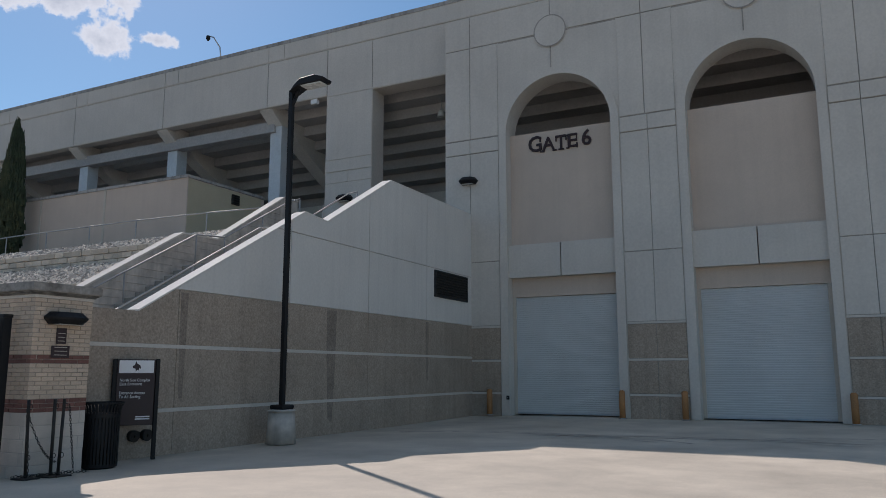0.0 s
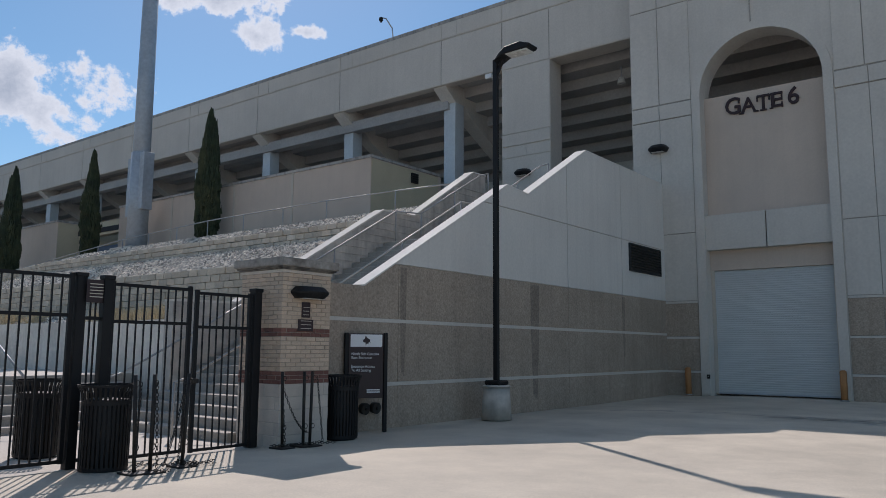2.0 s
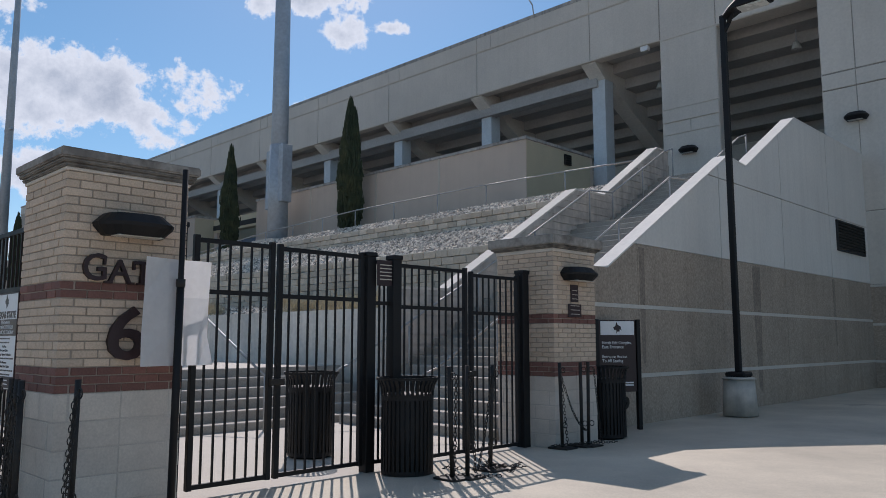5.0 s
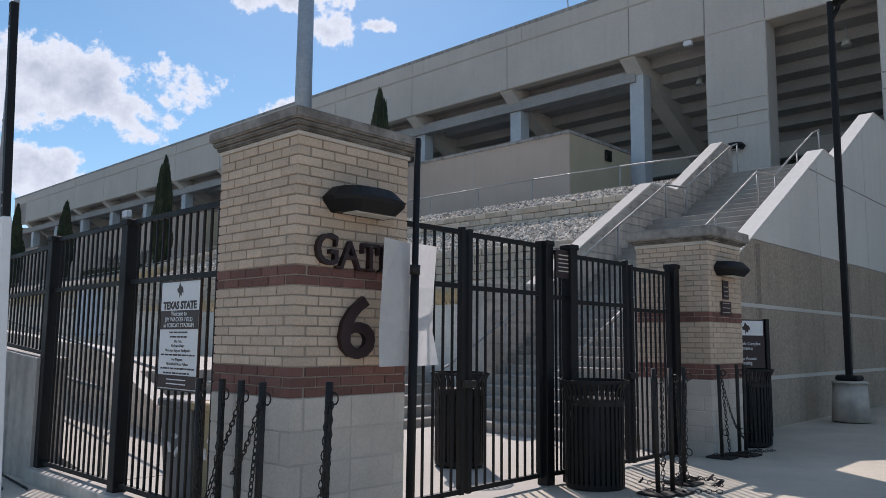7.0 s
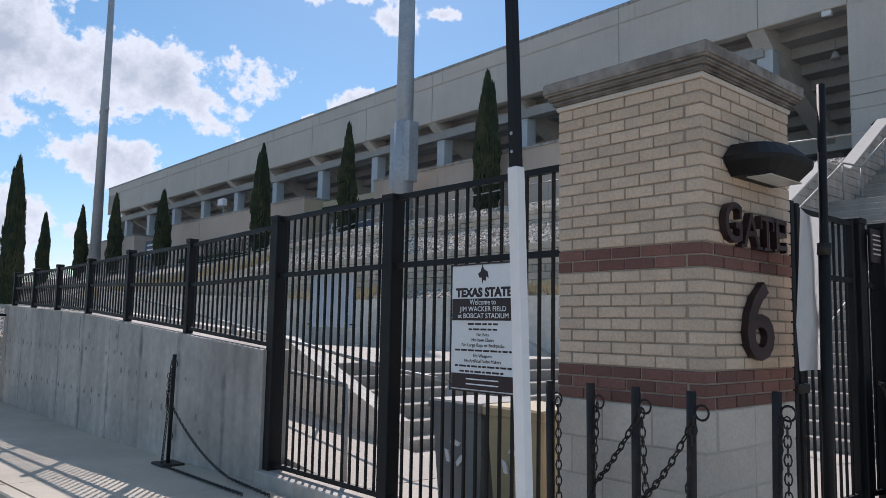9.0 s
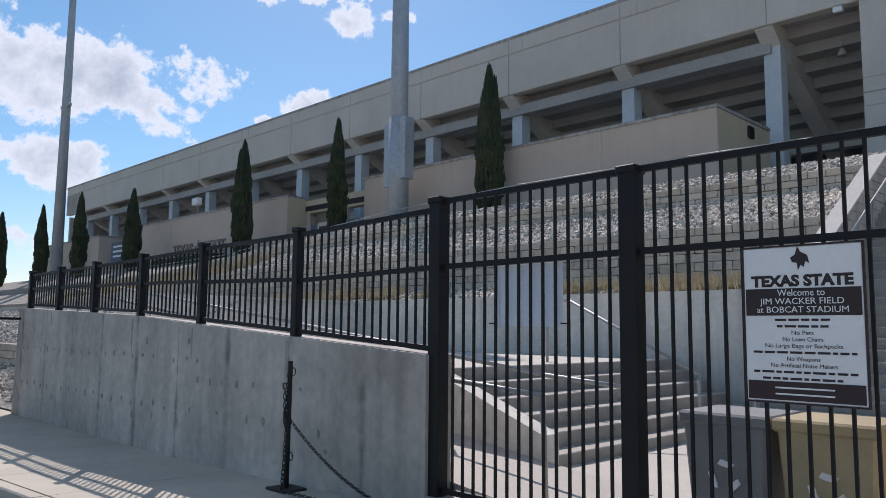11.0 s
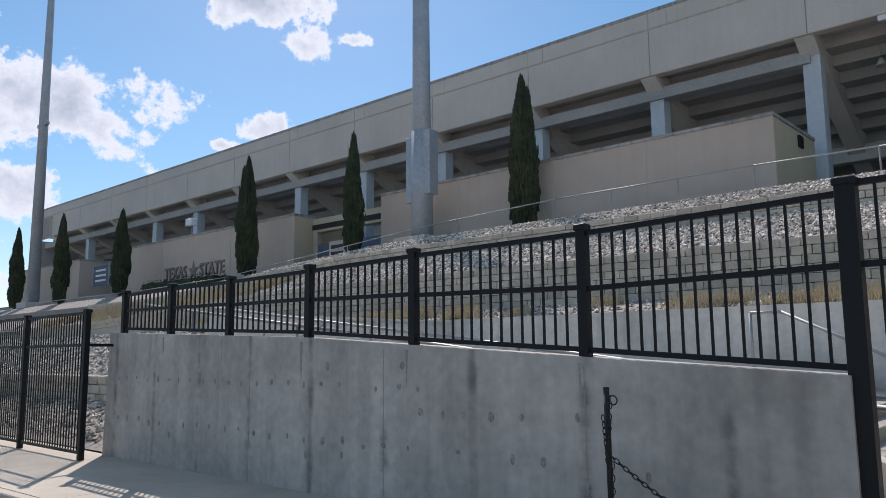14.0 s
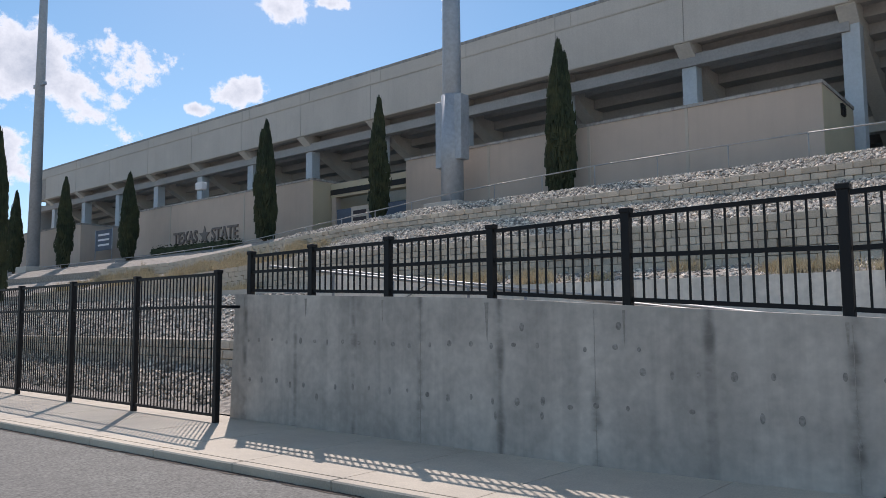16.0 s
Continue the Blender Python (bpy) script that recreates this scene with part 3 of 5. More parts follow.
for cx in (-8.82, -1.98):
    b2 = bmesh.new()
    ring = [(cx + 0.62 * math.cos(a * math.pi / 16), 14.35 + 0.62 * math.sin(a * math.pi / 16)) for a in range(32)]
    prism(b2, ring, "y", FY - 0.05, FY - 0.004)
    part("roundel", b2, CONCRETE_WHITE, bands)
    b2 = bmesh.new()
    for k in range(32):
        a0, a1 = k * math.pi / 16, (k + 1) * math.pi / 16
        prism(b2, [(cx + r * math.cos(a), 14.35 + r * math.sin(a)) for r, a in ((0.6, a0), (0.645, a0), (0.645, a1), (0.6, a1))], "y", FY - 0.054, FY - 0.05)
    part("roundel_groove", b2, JOINT, bands)
    part("joint_line", boxes((cx - 0.02, cx + 0.02, FY - 0.034, FY - 0.001, 12.7, 13.72)), JOINT, bands)
para = thing("parapet_panels", "off-white precast parapet panels with open joints", "wall panels", kind="structure")
for k in range(12):
    xb = -19.2 - 0.02 if k == 0 else -22.55 - 6.65 * (k - 1) - 0.02
    xa = max(-99.5, -22.55 - 6.65 * k + 0.02)
    part("panel", bevelled(boxes((xa, xb, FY - 0.03, FY - 0.002, 13.52, 15.64)), 0.008), CONCRETE_WHITE, para)
    part("coping_panel", bevelled(boxes((xa + 0.9, xb, FY - 0.028, FY - 0.002, 15.73, TOP - 0.01)), 0.008), CONCRETE_WHITE, para)
    part("coping_panel", bevelled(boxes((xa, xa + 0.87, FY - 0.028, FY - 0.002, 15.73, TOP - 0.01)), 0.008), CONCRETE_WHITE, para)

# stair block wall
SX = -11.8
STAIR_EDGE = [(10.3, 2.65), (15.34, 5.5), (16.3, 5.42), (19.55, 7.27), (FY, 7.27)]


def clipped(poly, axis, limit, keep_above):
    """The part of a polygon on one side of a line."""
    out = []
    for p, q in zip(poly, poly[1:] + poly[:1]):
        a, b = (p[axis] - limit), (q[axis] - limit)
        if not keep_above:
            a, b = -a, -b
        if a >= 0:
            out.append(p)
        if (a > 0 > b) or (a < 0 < b):
            t = a / (a - b)
            out.append((p[0] + (q[0] - p[0]) * t, p[1] + (q[1] - p[1]) * t))
    return out


LOWER = [(8.6, -0.4), (FY, -0.4), (FY, 3.15), (11.2, 3.15), (10.3, 2.65), (8.6, 2.65)]
UPPER = [(11.2, 3.15), (FY, 3.15), (FY, 7.27), (19.55, 7.27), (16.3, 5.42), (15.34, 5.5)]
bm = bmesh.new()
prism(bm, LOWER, "x", SX - 0.3, SX - 0.02)
prism(bm, UPPER, "x", SX - 0.3, SX - 0.02)
stair_wall = structure("wall_stair_outer", bm, CONCRETE_BEIGE, "stair wall of white precast panels above brown exposed aggregate", "wall")
for poly, ycuts, zcuts, mat in ((LOWER, (8.6, 11.3, 14.8, 18.37, 21.88, FY), (-0.4, 0.76, 2.0, 3.15), AGGREGATE), (UPPER, (10, 14.82, 18.37, 21.87, FY), (3.15, 4.93, 8), STAIR_WHITE)):
    g = 0.012 if mat is STAIR_WHITE else 0.006
    for ya, yb in zip(ycuts, ycuts[1:]):
        for za, zb in zip(zcuts, zcuts[1:]):
            q = clipped(clipped(poly, 0, ya + g, True), 0, yb - g, False)
            q = clipped(clipped(q, 1, za + (0.04 if mat is AGGREGATE else g), True), 1, zb - (0.04 if mat is AGGREGATE and zb < 3 else g), False) if len(q) > 2 else q
            if len(q) > 2:
                part("panel", prism(bmesh.new(), q, "x", SX - 0.02, SX + 0.012), mat, stair_wall)
for z in (0.76, 2.0):
    part("stripe", boxes((SX - 0.02, SX + 0.016, 8.6, FY, z - 0.036, z + 0.036)), CONCRETE_WHITE, stair_wall, "pale smooth stripe")
b2 = bmesh.new()
for (ya, za), (yb, zb) in zip(STAIR_EDGE, STAIR_EDGE[1:]):
    prism(b2, [(ya, za), (yb, zb), (yb, zb + 0.035), (ya, za + 0.035)], "x", SX - 0.32, SX + 0.02)
part("coping", b2, STAIR_WHITE, stair_wall, "white sunlit coping")
vent = thing("wall_louvre", "dark slatted ventilation louvre in the white stair wall", "louvre", (SX + 0.012, 23.65, 4.42))
part("backing", boxes((0.001, 0.006, -1.2, 1.2, -0.4, 0.4)), DARK_VOID, vent)
part("frame", boxes((0, 0.05, -1.27, -1.2, -0.45, 0.45), (0, 0.05, 1.2, 1.27, -0.45, 0.45), (0, 0.05, -1.2, 1.2, 0.4, 0.45), (0, 0.05, -1.2, 1.2, -0.45, -0.4)), DARK_VOID, vent)
for k in range(9):
    part("slat", prism(bmesh.new(), [(0.004, -0.39 + 0.088 * k), (0.05, -0.39 + 0.088 * k), (0.05, -0.375 + 0.088 * k), (0.004, -0.32 + 0.088 * k)], "y", -1.2, 1.2), BLACK_ROUGH, vent)
IX = -15.7
bm = bmesh.new()
INNER_LINE = [(8.7, 2.4), (10.3, 2.42), (15.05, 5.23), (16.35, 5.25), (19.3, 7.1), (20.0, 7.1)]
prism(bm, [(8.7, -0.4), (20.0, -0.4)] + INNER_LINE[::-1], "x", IX - 0.3, IX)
structure("wall_stair_inner", bm, WALL_RAW, "board-marked concrete wall along the stair", "wall")
# boarded face of the inner wall
inner = [(8.7, -0.1), (20.0, -0.1)] + INNER_LINE[::-1]
boards = [o for o in scene.objects if o.name == "wall_stair_inner"][0]
for k in range(34):
    z = -0.1 + 0.2 * k
    q = clipped(clipped(inner, 1, z + 0.012, True), 1, z + 0.188, False)
    q = clipped(q, 0, 8.72, True) if len(q) > 2 else q
    if len(q) > 2:
        part("board_mark", prism(bmesh.new(), [p for i2, p in enumerate(q) if p != q[i2 - 1]], "x", IX, IX + 0.018), WALL_RAW, boards)
b2 = bmesh.new()
for (ya, za), (yb, zb) in zip(INNER_LINE, INNER_LINE[1:]):
    prism(b2, [(ya, za), (yb, zb), (yb, zb + 0.05), (ya, za + 0.05)], "x", IX - 0.32, IX + 0.03)
part("coping", b2, CONCRETE_WHITE, boards, "pale coping")
flight = structure("stairs_main", boxes((IX + 0.02, SX - 0.3, 19.4, FY + 0.2, 5.8, 6.2)), STEP, "long concrete stair between walls", "stairs")
for i in range(26):
    part("step", bevelled(boxes((IX + 0.02, SX - 0.302, 7.5 + i * 0.302, (7.5 + (i + 2.2) * 0.302 if i < 25 else 16.42), i * 0.171 - 0.3, (i + 1) * 0.171 - 0.1)), 0.01), STEP, flight)
for i in range(11):
    part("step", bevelled(boxes((IX + 0.02, SX - 0.302, 16.3 + i * 0.296, 16.3 + (i + 2.2) * 0.296, 4.15 + i * 0.168, 4.346 + (i + 1) * 0.168)), 0.01), STEP, flight)

# left steps, upper landing, ramp and low walls
side = structure("stairs_side", boxes((-17.59, -17.3, 3.06, 8.69, -0.29, 0.6)), STEP, "wide worn concrete steps", "stairs")
for i in range(6):
    part("step", bevelled(boxes((max(-17.595, -15.85 - (i + 2.0) * 0.33), -15.85 - i * 0.33, 3.05, 8.7, i * 0.165 - 0.3, (i + 1) * 0.165 - 0.12)), 0.012), STEP, side)
structure("floor_landing", boxes((-26.35, -17.6, 3.05, 9.0, -0.3, 0.87)), PAVING_IN, "pale concrete landing above the steps", "floor")
structure("floor_plaza", sheet([-16, -13, -11.3], [1.3, 3, 9], lambda x, y: -0.085), PAVING_IN, "sunlit concrete plaza behind the gate", "floor")
structure("wall_landing_end", boxes((-26.8, -26.35, 3.05, 9.0, -0.3, 2.04)), GARDEN, "pale concrete wall closing the landing", "wall")
structure("wall_garden", boxes((-40, IX - 0.3, 9.0, 9.25, -0.3, 2.05)), GARDEN, "pale cast concrete garden wall", "wall")
bm = bmesh.new()
prism(bm, [(-15.7, -0.4), (-15.7, 0.3), (-18.2, 1.2), (-26.3, 1.65), (-26.3, -0.4)], "y", 2.8, 3.05)
structure("wall_ramp", bm, GARDEN, "concrete cheek wall beside the steps", "wall")
bm = bmesh.new()
prism(bm, [(-14.5, -0.3), (-14.5, -0.08), (-26.3, 1.3), (-26.3, -0.3)], "y", 1.4, 2.8)
structure("ramp", bm, PAVING_IN, "sloping concrete ramp behind the retaining wall", "ramp")
# retaining wall with sloping top
bm = bmesh.new()
prism(bm, [(-15.62, -0.5), (-15.62, 1.08), (-21.5, 1.45), (-26.4, 1.62), (-26.5, -0.5)], "y", 1.1, 1.4)
structure("wall_retaining", bm, WALL_CAST, "grey cast concrete retaining wall with form ties and streaks", "wall")

# terraces
UPPER_PROFILE = ((9.2, 1.98), (12.3, 2.5), (12.31, 3.5), (16.2, 4.85), (16.21, 5.25), (18.0, 5.9), (19.2, 6.1), (28, 6.18))
LOWER_PROFILE = ((1.3, -0.26), (3.0, 0.42), (3.01, 0.85), (5.6, 1.95), (9.2, 1.98))


def along(profile, y):
    for (ya, za), (yb, zb) in zip(profile, profile[1:]):
        if y <= yb:
            return ramped(za, zb, (y - ya) / (yb - ya))
    return profile[-1][1]


def terrain(x, y):
    return along(UPPER_PROFILE, y) - tier(x) * ramped(0, 1, (22 - y) / 3) * ramped(0, 1, (y - 9) / 4)


ys = [9.2, 10, 11, 12.3, 12.31, 13.2, 14.2, 15.2, 16.2, 16.21, 17, 18, 19.2, 21, 28]
structure("terrain_upper", sheet([-110 + 1.5 * i for i in range(63)] + [-16.0], ys, terrain), GRAVEL_BED, "pale gravel terraces below the stand", "ground")
structure("terrain_lower", sheet([-110, -80, -60, -45, -35, -27.5, -26.3], [1.3, 2, 3.0, 3.01, 4, 5.6, 7, 9.2], lambda x, y: along(LOWER_PROFILE, y)), GRAVEL_BED, "gravel bank behind the street fence", "ground")
structure("path_upper", boxes((-80, -27.5, 5.75, 9.1, 1.7, 2.0)), PAVING_IN, "pale concrete path behind the gravel bank", "path")
structure("path_edge", boxes((-80, -27.5, 5.5, 5.75, 1.7, 2.03)), PAVING_IN, "pale concrete path edge above the bank", "kerb")
# annexes on the upper level
def annex(name, x0, x1, y0, z1, label):
    ob = thing(name, label, "building", (x0, y0, 5.0))
    part("wall", boxes((0, x1 - x0, 0, FY + 0.1 - y0, 0, z1 - 5.0)), PLASTER, ob)
    part("coping", boxes((-0.05, x1 - x0 + 0.05, -0.05, FY + 0.05 - y0, z1 - 5.0, z1 - 4.88)), CONCRETE_DARK, ob)
    return ob
a1 = annex("annex", -42.0, -22.63, 21.8, 9.2, "long tan plastered annex under the stand")
for x in (5.2, 10.4, 14.6):
    part("joint_cover", boxes((x - 0.06, x + 0.06, -0.025, 0, 0, 4.2)), CONCRETE_BEIGE, a1, "narrow vertical joint strip")
part("side_face", boxes((19.37, 19.385, 0.03, 4.4, 0, 4.15)), OLIVE_PLASTER, a1, "ochre plastered end wall")
a2 = annex("annex", -70.0, -49.05, 21.7, 9.1, "long tan plastered annex with raised lettering")
for x in (6.0, 14.5):
    part("joint_cover", boxes((x - 0.06, x + 0.06, -0.025, 0, 0, 4.1)), CONCRETE_BEIGE, a2, "narrow vertical joint strip")
part("side_face", boxes((20.95, 20.965, 0.03, 4.4, 0, 4.05)), OLIVE_PLASTER, a2, "ochre plastered end wall")
words("lettering", "TEXAS", 1.15, LETTER_BROWN, a2, facing_y(8.0, -0.04, 1.72), 0.04, width=2.9, fat=0.02)
words("lettering", "STATE", 1.15, LETTER_BROWN, a2, facing_y(12.5, -0.04, 1.72), 0.04, width=2.9, fat=0.02)
b2 = bmesh.new()
prism(b2, [(10.25 + (0.62 if k % 2 == 0 else 0.26) * math.sin(k * math.pi / 5), 1.75 + (0.62 if k % 2 == 0 else 0.26) * math.cos(k * math.pi / 5)) for k in range(10)], "y", -0.06, -0.001)
part("star", b2, LETTER_BROWN, a2)
annex("annex", -92.0, -77.5, 21.7, 9.0, "far tan plastered annex")
entry = thing("entry_canopy", "ochre beam over a shaded entry between the annexes", "canopy", (-45.5, 23.0, 6.15))
part("beam", boxes((-3.5, 3.4, 0, 0.5, 2.05, 2.85)), OLIVE_PLASTER, entry)
part("soffit_strip", boxes((-3.5, 3.4, -0.03, 0, 2.2, 2.5)), DARK_VOID, entry, "dark strip")
part("post", boxes((-3.45, -3.1, 0.02, 0.4, 0, 2.05)), PLASTER, entry)
part("post", boxes((3.0, 3.35, 0.02, 0.4, 0, 2.05)), PLASTER, entry)
part("infill", bevelled(boxes((-3.1, 3.0, 0.1, 0.18, 0, 1.35)), 0.01), BANNER, entry, "dark panel across the entry")
es = thing("entry_sign", "pale rectangular sign with unreadable dark writing", "sign", (-45.0, 21.5, 6.2))
part("plate", bevelled(boxes((-0.65, 0.65, -0.03, 0.03, 0.0, 1.0)), 0.01), CONCRETE_BEIGE, es)
for k in range(2):
    part("writing_bar", boxes((-0.5, 0.5, -0.036, -0.03, 0.22 + 0.36 * k, 0.42 + 0.36 * k)), DARK_SIGN, es)


# ---- rolling doors, gate lettering, bollards, wall lamps ----
def rolling_door(cx):
    ob = thing("rolling_door", "closed pale grey steel rolling door with narrow slats", "door", (cx, FY + 0.5, -0.02), "rolling doors")
    b2 = bmesh.new()
    prism(b2, [(0.0, 0.0), (-0.008, 0.01), (-0.01, 0.038), (-0.007, 0.066), (0.0, 0.075), (0.03, 0.075), (0.03, 0.0)], "x", -AR + 0.1, AR - 0.1)
    slat = mesh_of("slat", b2, DOOR_STEEL)
    for k in range(56):
        share("slat", slat, ob, (0, 0, 0.06 + 0.075 * k))
    part("bottom_bar", bevelled(boxes((-AR + 0.1, AR - 0.1, -0.04, 0.04, 0, 0.06)), 0.006), GALV, ob)
    for s in (-1, 1):
        part("guide", bevelled(boxes((min(s * AR, s * (AR - 0.12)), max(s * AR, s * (AR - 0.12)), -0.06, 0.08, 0, 4.27)), 0.006), CONCRETE_BEIGE, ob)
    return ob


for cx in ARCHES:
    forward(rolling_door(cx))
gate_sign = forward(thing("gate_lettering", "raised maroon letters naming the gate on a tan panel", "lettering", (-8.72, FY + 0.4, 10.02)))
serif_word(gate_sign, (("G", -0.93, 0.6, 0.52), ("A", -0.4, 0.52, 0.5), ("T", 0.1, 0.52, 0.42), ("E", 0.53, 0.52, 0.38), ("6", 1.08, 0.6, 0.36)), MAROON, facing_y(0, 0, -0.27), 0.05)
for x in (-11.35, -6.5, -4.45, 0.4):
    ob = thing("bollard", "faded orange steel bollard beside the gate", "bollard", (x * 0.9642 - 0.04, 25.05, -0.0), "bollards at the gates")
    b2 = tube(bmesh.new(), (0, 0, 0), (0, 0, 0.86), 0.1, n=12)
    tube(b2, (0, 0, 0.86), (0, 0, 0.9), 0.1, 0.05, n=12)
    part("post", b2, YELLOW, ob)
    part("base_ring", tube(bmesh.new(), (0, 0, 0), (0, 0, 0.03), 0.14, 0.12, n=12), CONCRETE_DARK, ob)
box_ob = forward(thing("door_switch", "small dark switch box beside the rolling door", "switch", (-10.72, FY - 0.06, 0.5)))
part("case", bevelled(boxes((-0.05, 0.05, -0.07, 0, 0, 0.14)), 0.008), BLACK, box_ob)
part("button", tube(bmesh.new(), (0, -0.07, 0.08), (0, -0.085, 0.08), 0.018), GALV, box_ob)


def dome_lamp(name, place, turn, w, d, h, label):
    """A wide low hood on a wall, flat lens below; built facing -y."""
    ob = thing(name, label, "wall lamp", place, "wall lamps")
    ob.matrix_world = Matrix.Translation(place) @ Matrix.Rotation(turn, 4, "Z")
    b2 = bmesh.new()
    rings = []
    for k, (f, z) in enumerate(((0.76, -0.5), (0.98, -0.1), (1.0, 0.06), (0.74, 0.5))):
        ring = []
        for i in range(13):
            a = math.pi * i / 12
            e = 0.72
            c, s = math.cos(a), math.sin(a)
            ring.append(b2.verts.new((w / 2 * f * math.copysign(abs(c) ** e, c), -d * f * abs(s) ** e, z * h)))
        rings.append(ring)
    for ra, rb in zip(rings, rings[1:]):
        for i in range(12):
            b2.faces.new((ra[i], ra[i + 1], rb[i + 1], rb[i]))
    b2.faces.new(rings[0][::-1])
    b2.faces.new(rings[-1])
    for r in range(3):
        b2.faces.new((rings[r][0], rings[r + 1][0], rings[r + 1][12], rings[r][12]))
    bmesh.ops.recalc_face_normals(b2, faces=b2.faces)
    part("hood", b2, BLACK, ob)
    part("lens", bevelled(boxes((-w * 0.3, w * 0.3, -d * 0.68, -d * 0.2, -0.54 * h, -0.49 * h)), 0.006), LENS, ob, "clouded lamp lens")
    part("back_plate", boxes((-w * 0.2, w * 0.2, -0.02, 0.0, -0.4 * h, 0.4 * h)), BLACK, ob)
    return ob


forward(dome_lamp("wall_lamp", (-12.25, FY - 0.035, 8.82), 0, 0.75, 0.4, 0.26, "dark oval wall lamp on the pale stand wall"))
dome_lamp("wall_lamp", (-18.1, FY - 0.035, 8.75), 0, 0.75, 0.4, 0.26, "dark oval wall lamp on the pale stand wall")
vent2 = thing("annex_vent", "small square vent on the ochre end wall", "vent", (-22.615, 24.5, 8.8))
part("frame", bevelled(boxes((0, 0.09, -0.22, 0.22, -0.22, 0.22)), 0.01), BLACK_ROUGH, vent2)
for k in range(4):
    part("slat", boxes((0.09, 0.11, -0.18, 0.18, -0.17 + 0.1 * k, -0.13 + 0.1 * k)), BLACK, vent2)
cctv = thing("roof_camera", "small domed security camera on a bent arm above the parapet", "camera", (-25.75, FY + 0.2, TOP + 0.16))
part("arm", pipe(bmesh.new(), [(0, 0, 0), (0.0, -0.1, 0.55), (-0.1, -0.45, 0.95), (-0.15, -0.75, 0.9)], 0.03), GALV, cctv)
b2 = tube(bmesh.new(), (-0.15, -0.75, 0.9), (-0.15, -0.75, 0.76), 0.09, 0.11, n=12)
tube(b2, (-0.15, -0.75, 0.76), (-0.15, -0.75, 0.66), 0.1, 0.04, n=12)
part("dome", b2, BLACK, cctv)
for x, y, z in ((-20.58, 28.78, 12.4), (-14.67, 28.5, 12.5)):
    hl = thing("hanging_lamp", "white bell-shaped lamp hung under the seating", "lamp", (x, y, z), "hanging lamps under the stand")
    part("shade", tube(bmesh.new(), (0, 0, 0), (0, 0, 0.3), 0.2, 0.1, n=12), LENS, hl)
    part("stem", tube(bmesh.new(), (0, 0, 0.3), (0, 0, 0.95), 0.025), GALV, hl)


soffit = thing("soffit_lamp", "small white box lamp under the parapet", "lamp", (-19.95, 26.42, 13.3))
part("case", bevelled(boxes((-0.17, 0.17, -0.1, 0.1, 0, 0.2)), 0.015), WHITE_SIGN, soffit)
part("lens", bevelled(boxes((-0.13, 0.13, -0.07, 0.07, -0.03, 0)), 0.01), LENS, soffit)


# ---- brick gate pillars ----
def brick_pillar(x, y, z_base, z_block, label, size, cap):
    """A square pillar: stone blocks, three red courses, eight buff, two red, thirteen buff, a stained cap."""
    C = 0.0677
    ob = thing("brick_pillar", label, "pillar", (x, y, z_base), "gate pillars")
    hx, hy = size[0] / 2, size[1] / 2
    zb = z_block - z_base
    top = zb + 26 * C
    part("core", boxes((-hx + 0.01, hx - 0.01, -hy + 0.01, hy - 0.01, zb, top)), MORTAR, ob)
    part("block_core", boxes((-hx + 0.005, hx - 0.005, -hy + 0.005, hy - 0.005, 0, zb)), PALE_MORTAR, ob)
    lengths = {}
    def piece(kind, mat, length, height, name):
        key = (kind, round(length, 3))
        if key not in lengths:
            b3 = bevelled(boxes((-length / 2, length / 2, 0, 0.1, 0, height)), 0.0035)
            lengths[key] = mesh_of(name, b3, mat)
        return lengths[key]
    rest = {BRICK_BUFF: bmesh.new(), BRICK_RED: bmesh.new(), BLOCK: bmesh.new()}
    def course(z, height, count, mat, kind, name, odd):
        for face in range(4):
            h, out = (hx, hy) if face % 2 == 0 else (hy, hx)
            full = (face % 2 == 0) != odd
            a, b = (-h, h) if full else (-h + 0.11, h - 0.11)
            nn = count if full else count - 1
            step = (b - a) / nn
            for k in range(nn):
                c = a + step * (k + 0.5)
                length = step - 0.009
                jut = random.uniform(-0.0025, 0.0025)
                turn = (0, math.pi / 2, math.pi, -math.pi / 2)[face]
                m = Matrix.Rotation(turn, 4, "Z") @ Matrix.Translation((c, -out + jut, z))
                if face in (0, 1):
                    share(name, piece(kind, mat, length, height, name), ob, m.translation, turn)
                else:
                    v = box(rest[mat], -length / 2, length / 2, 0, 0.1, 0, height)
                    for q in v:
                        q.co = m @ q.co
    for k in range(5):
        course(zb / 5 * k + 0.005, zb / 5 - 0.011, 2 if k % 2 else 3, BLOCK, "block", "stone_block", k % 2 == 1)
    for k in range(26):
        red = k < 3 or k in (11, 12)
        course(zb + C * k + 0.005, C - 0.0095, 5, BRICK_RED if red else BRICK_BUFF, "red" if red else "buff", "brick", k % 2 == 1)
    for mat, b3 in rest.items():
        part("rear_masonry", b3, mat, ob)
    lip, bed, roll, slab = cap
    def ring(o, z0, z1):
        return (-hx - o, hx + o, -hy - o, hy + o, z0, z1)
    part("bed_course", bevelled(boxes(ring(0.012, top, top + bed)), 0.006), BLOCK, ob, "pale bed course under the cap")
    part("moulding", bevelled(boxes(ring(lip * 0.42, top + bed, top + bed + roll * 0.5), ring(lip * 0.72, top + bed + roll * 0.5, top + bed + roll)), 0.01, 2), MOULDING, ob, "stepped stained moulding")
    part("capstone", bevelled(boxes(ring(lip, top + bed + roll, top + bed + roll + slab)), 0.012, 2), CAPSTONE, ob, "grey weathered cap slab")
    return ob


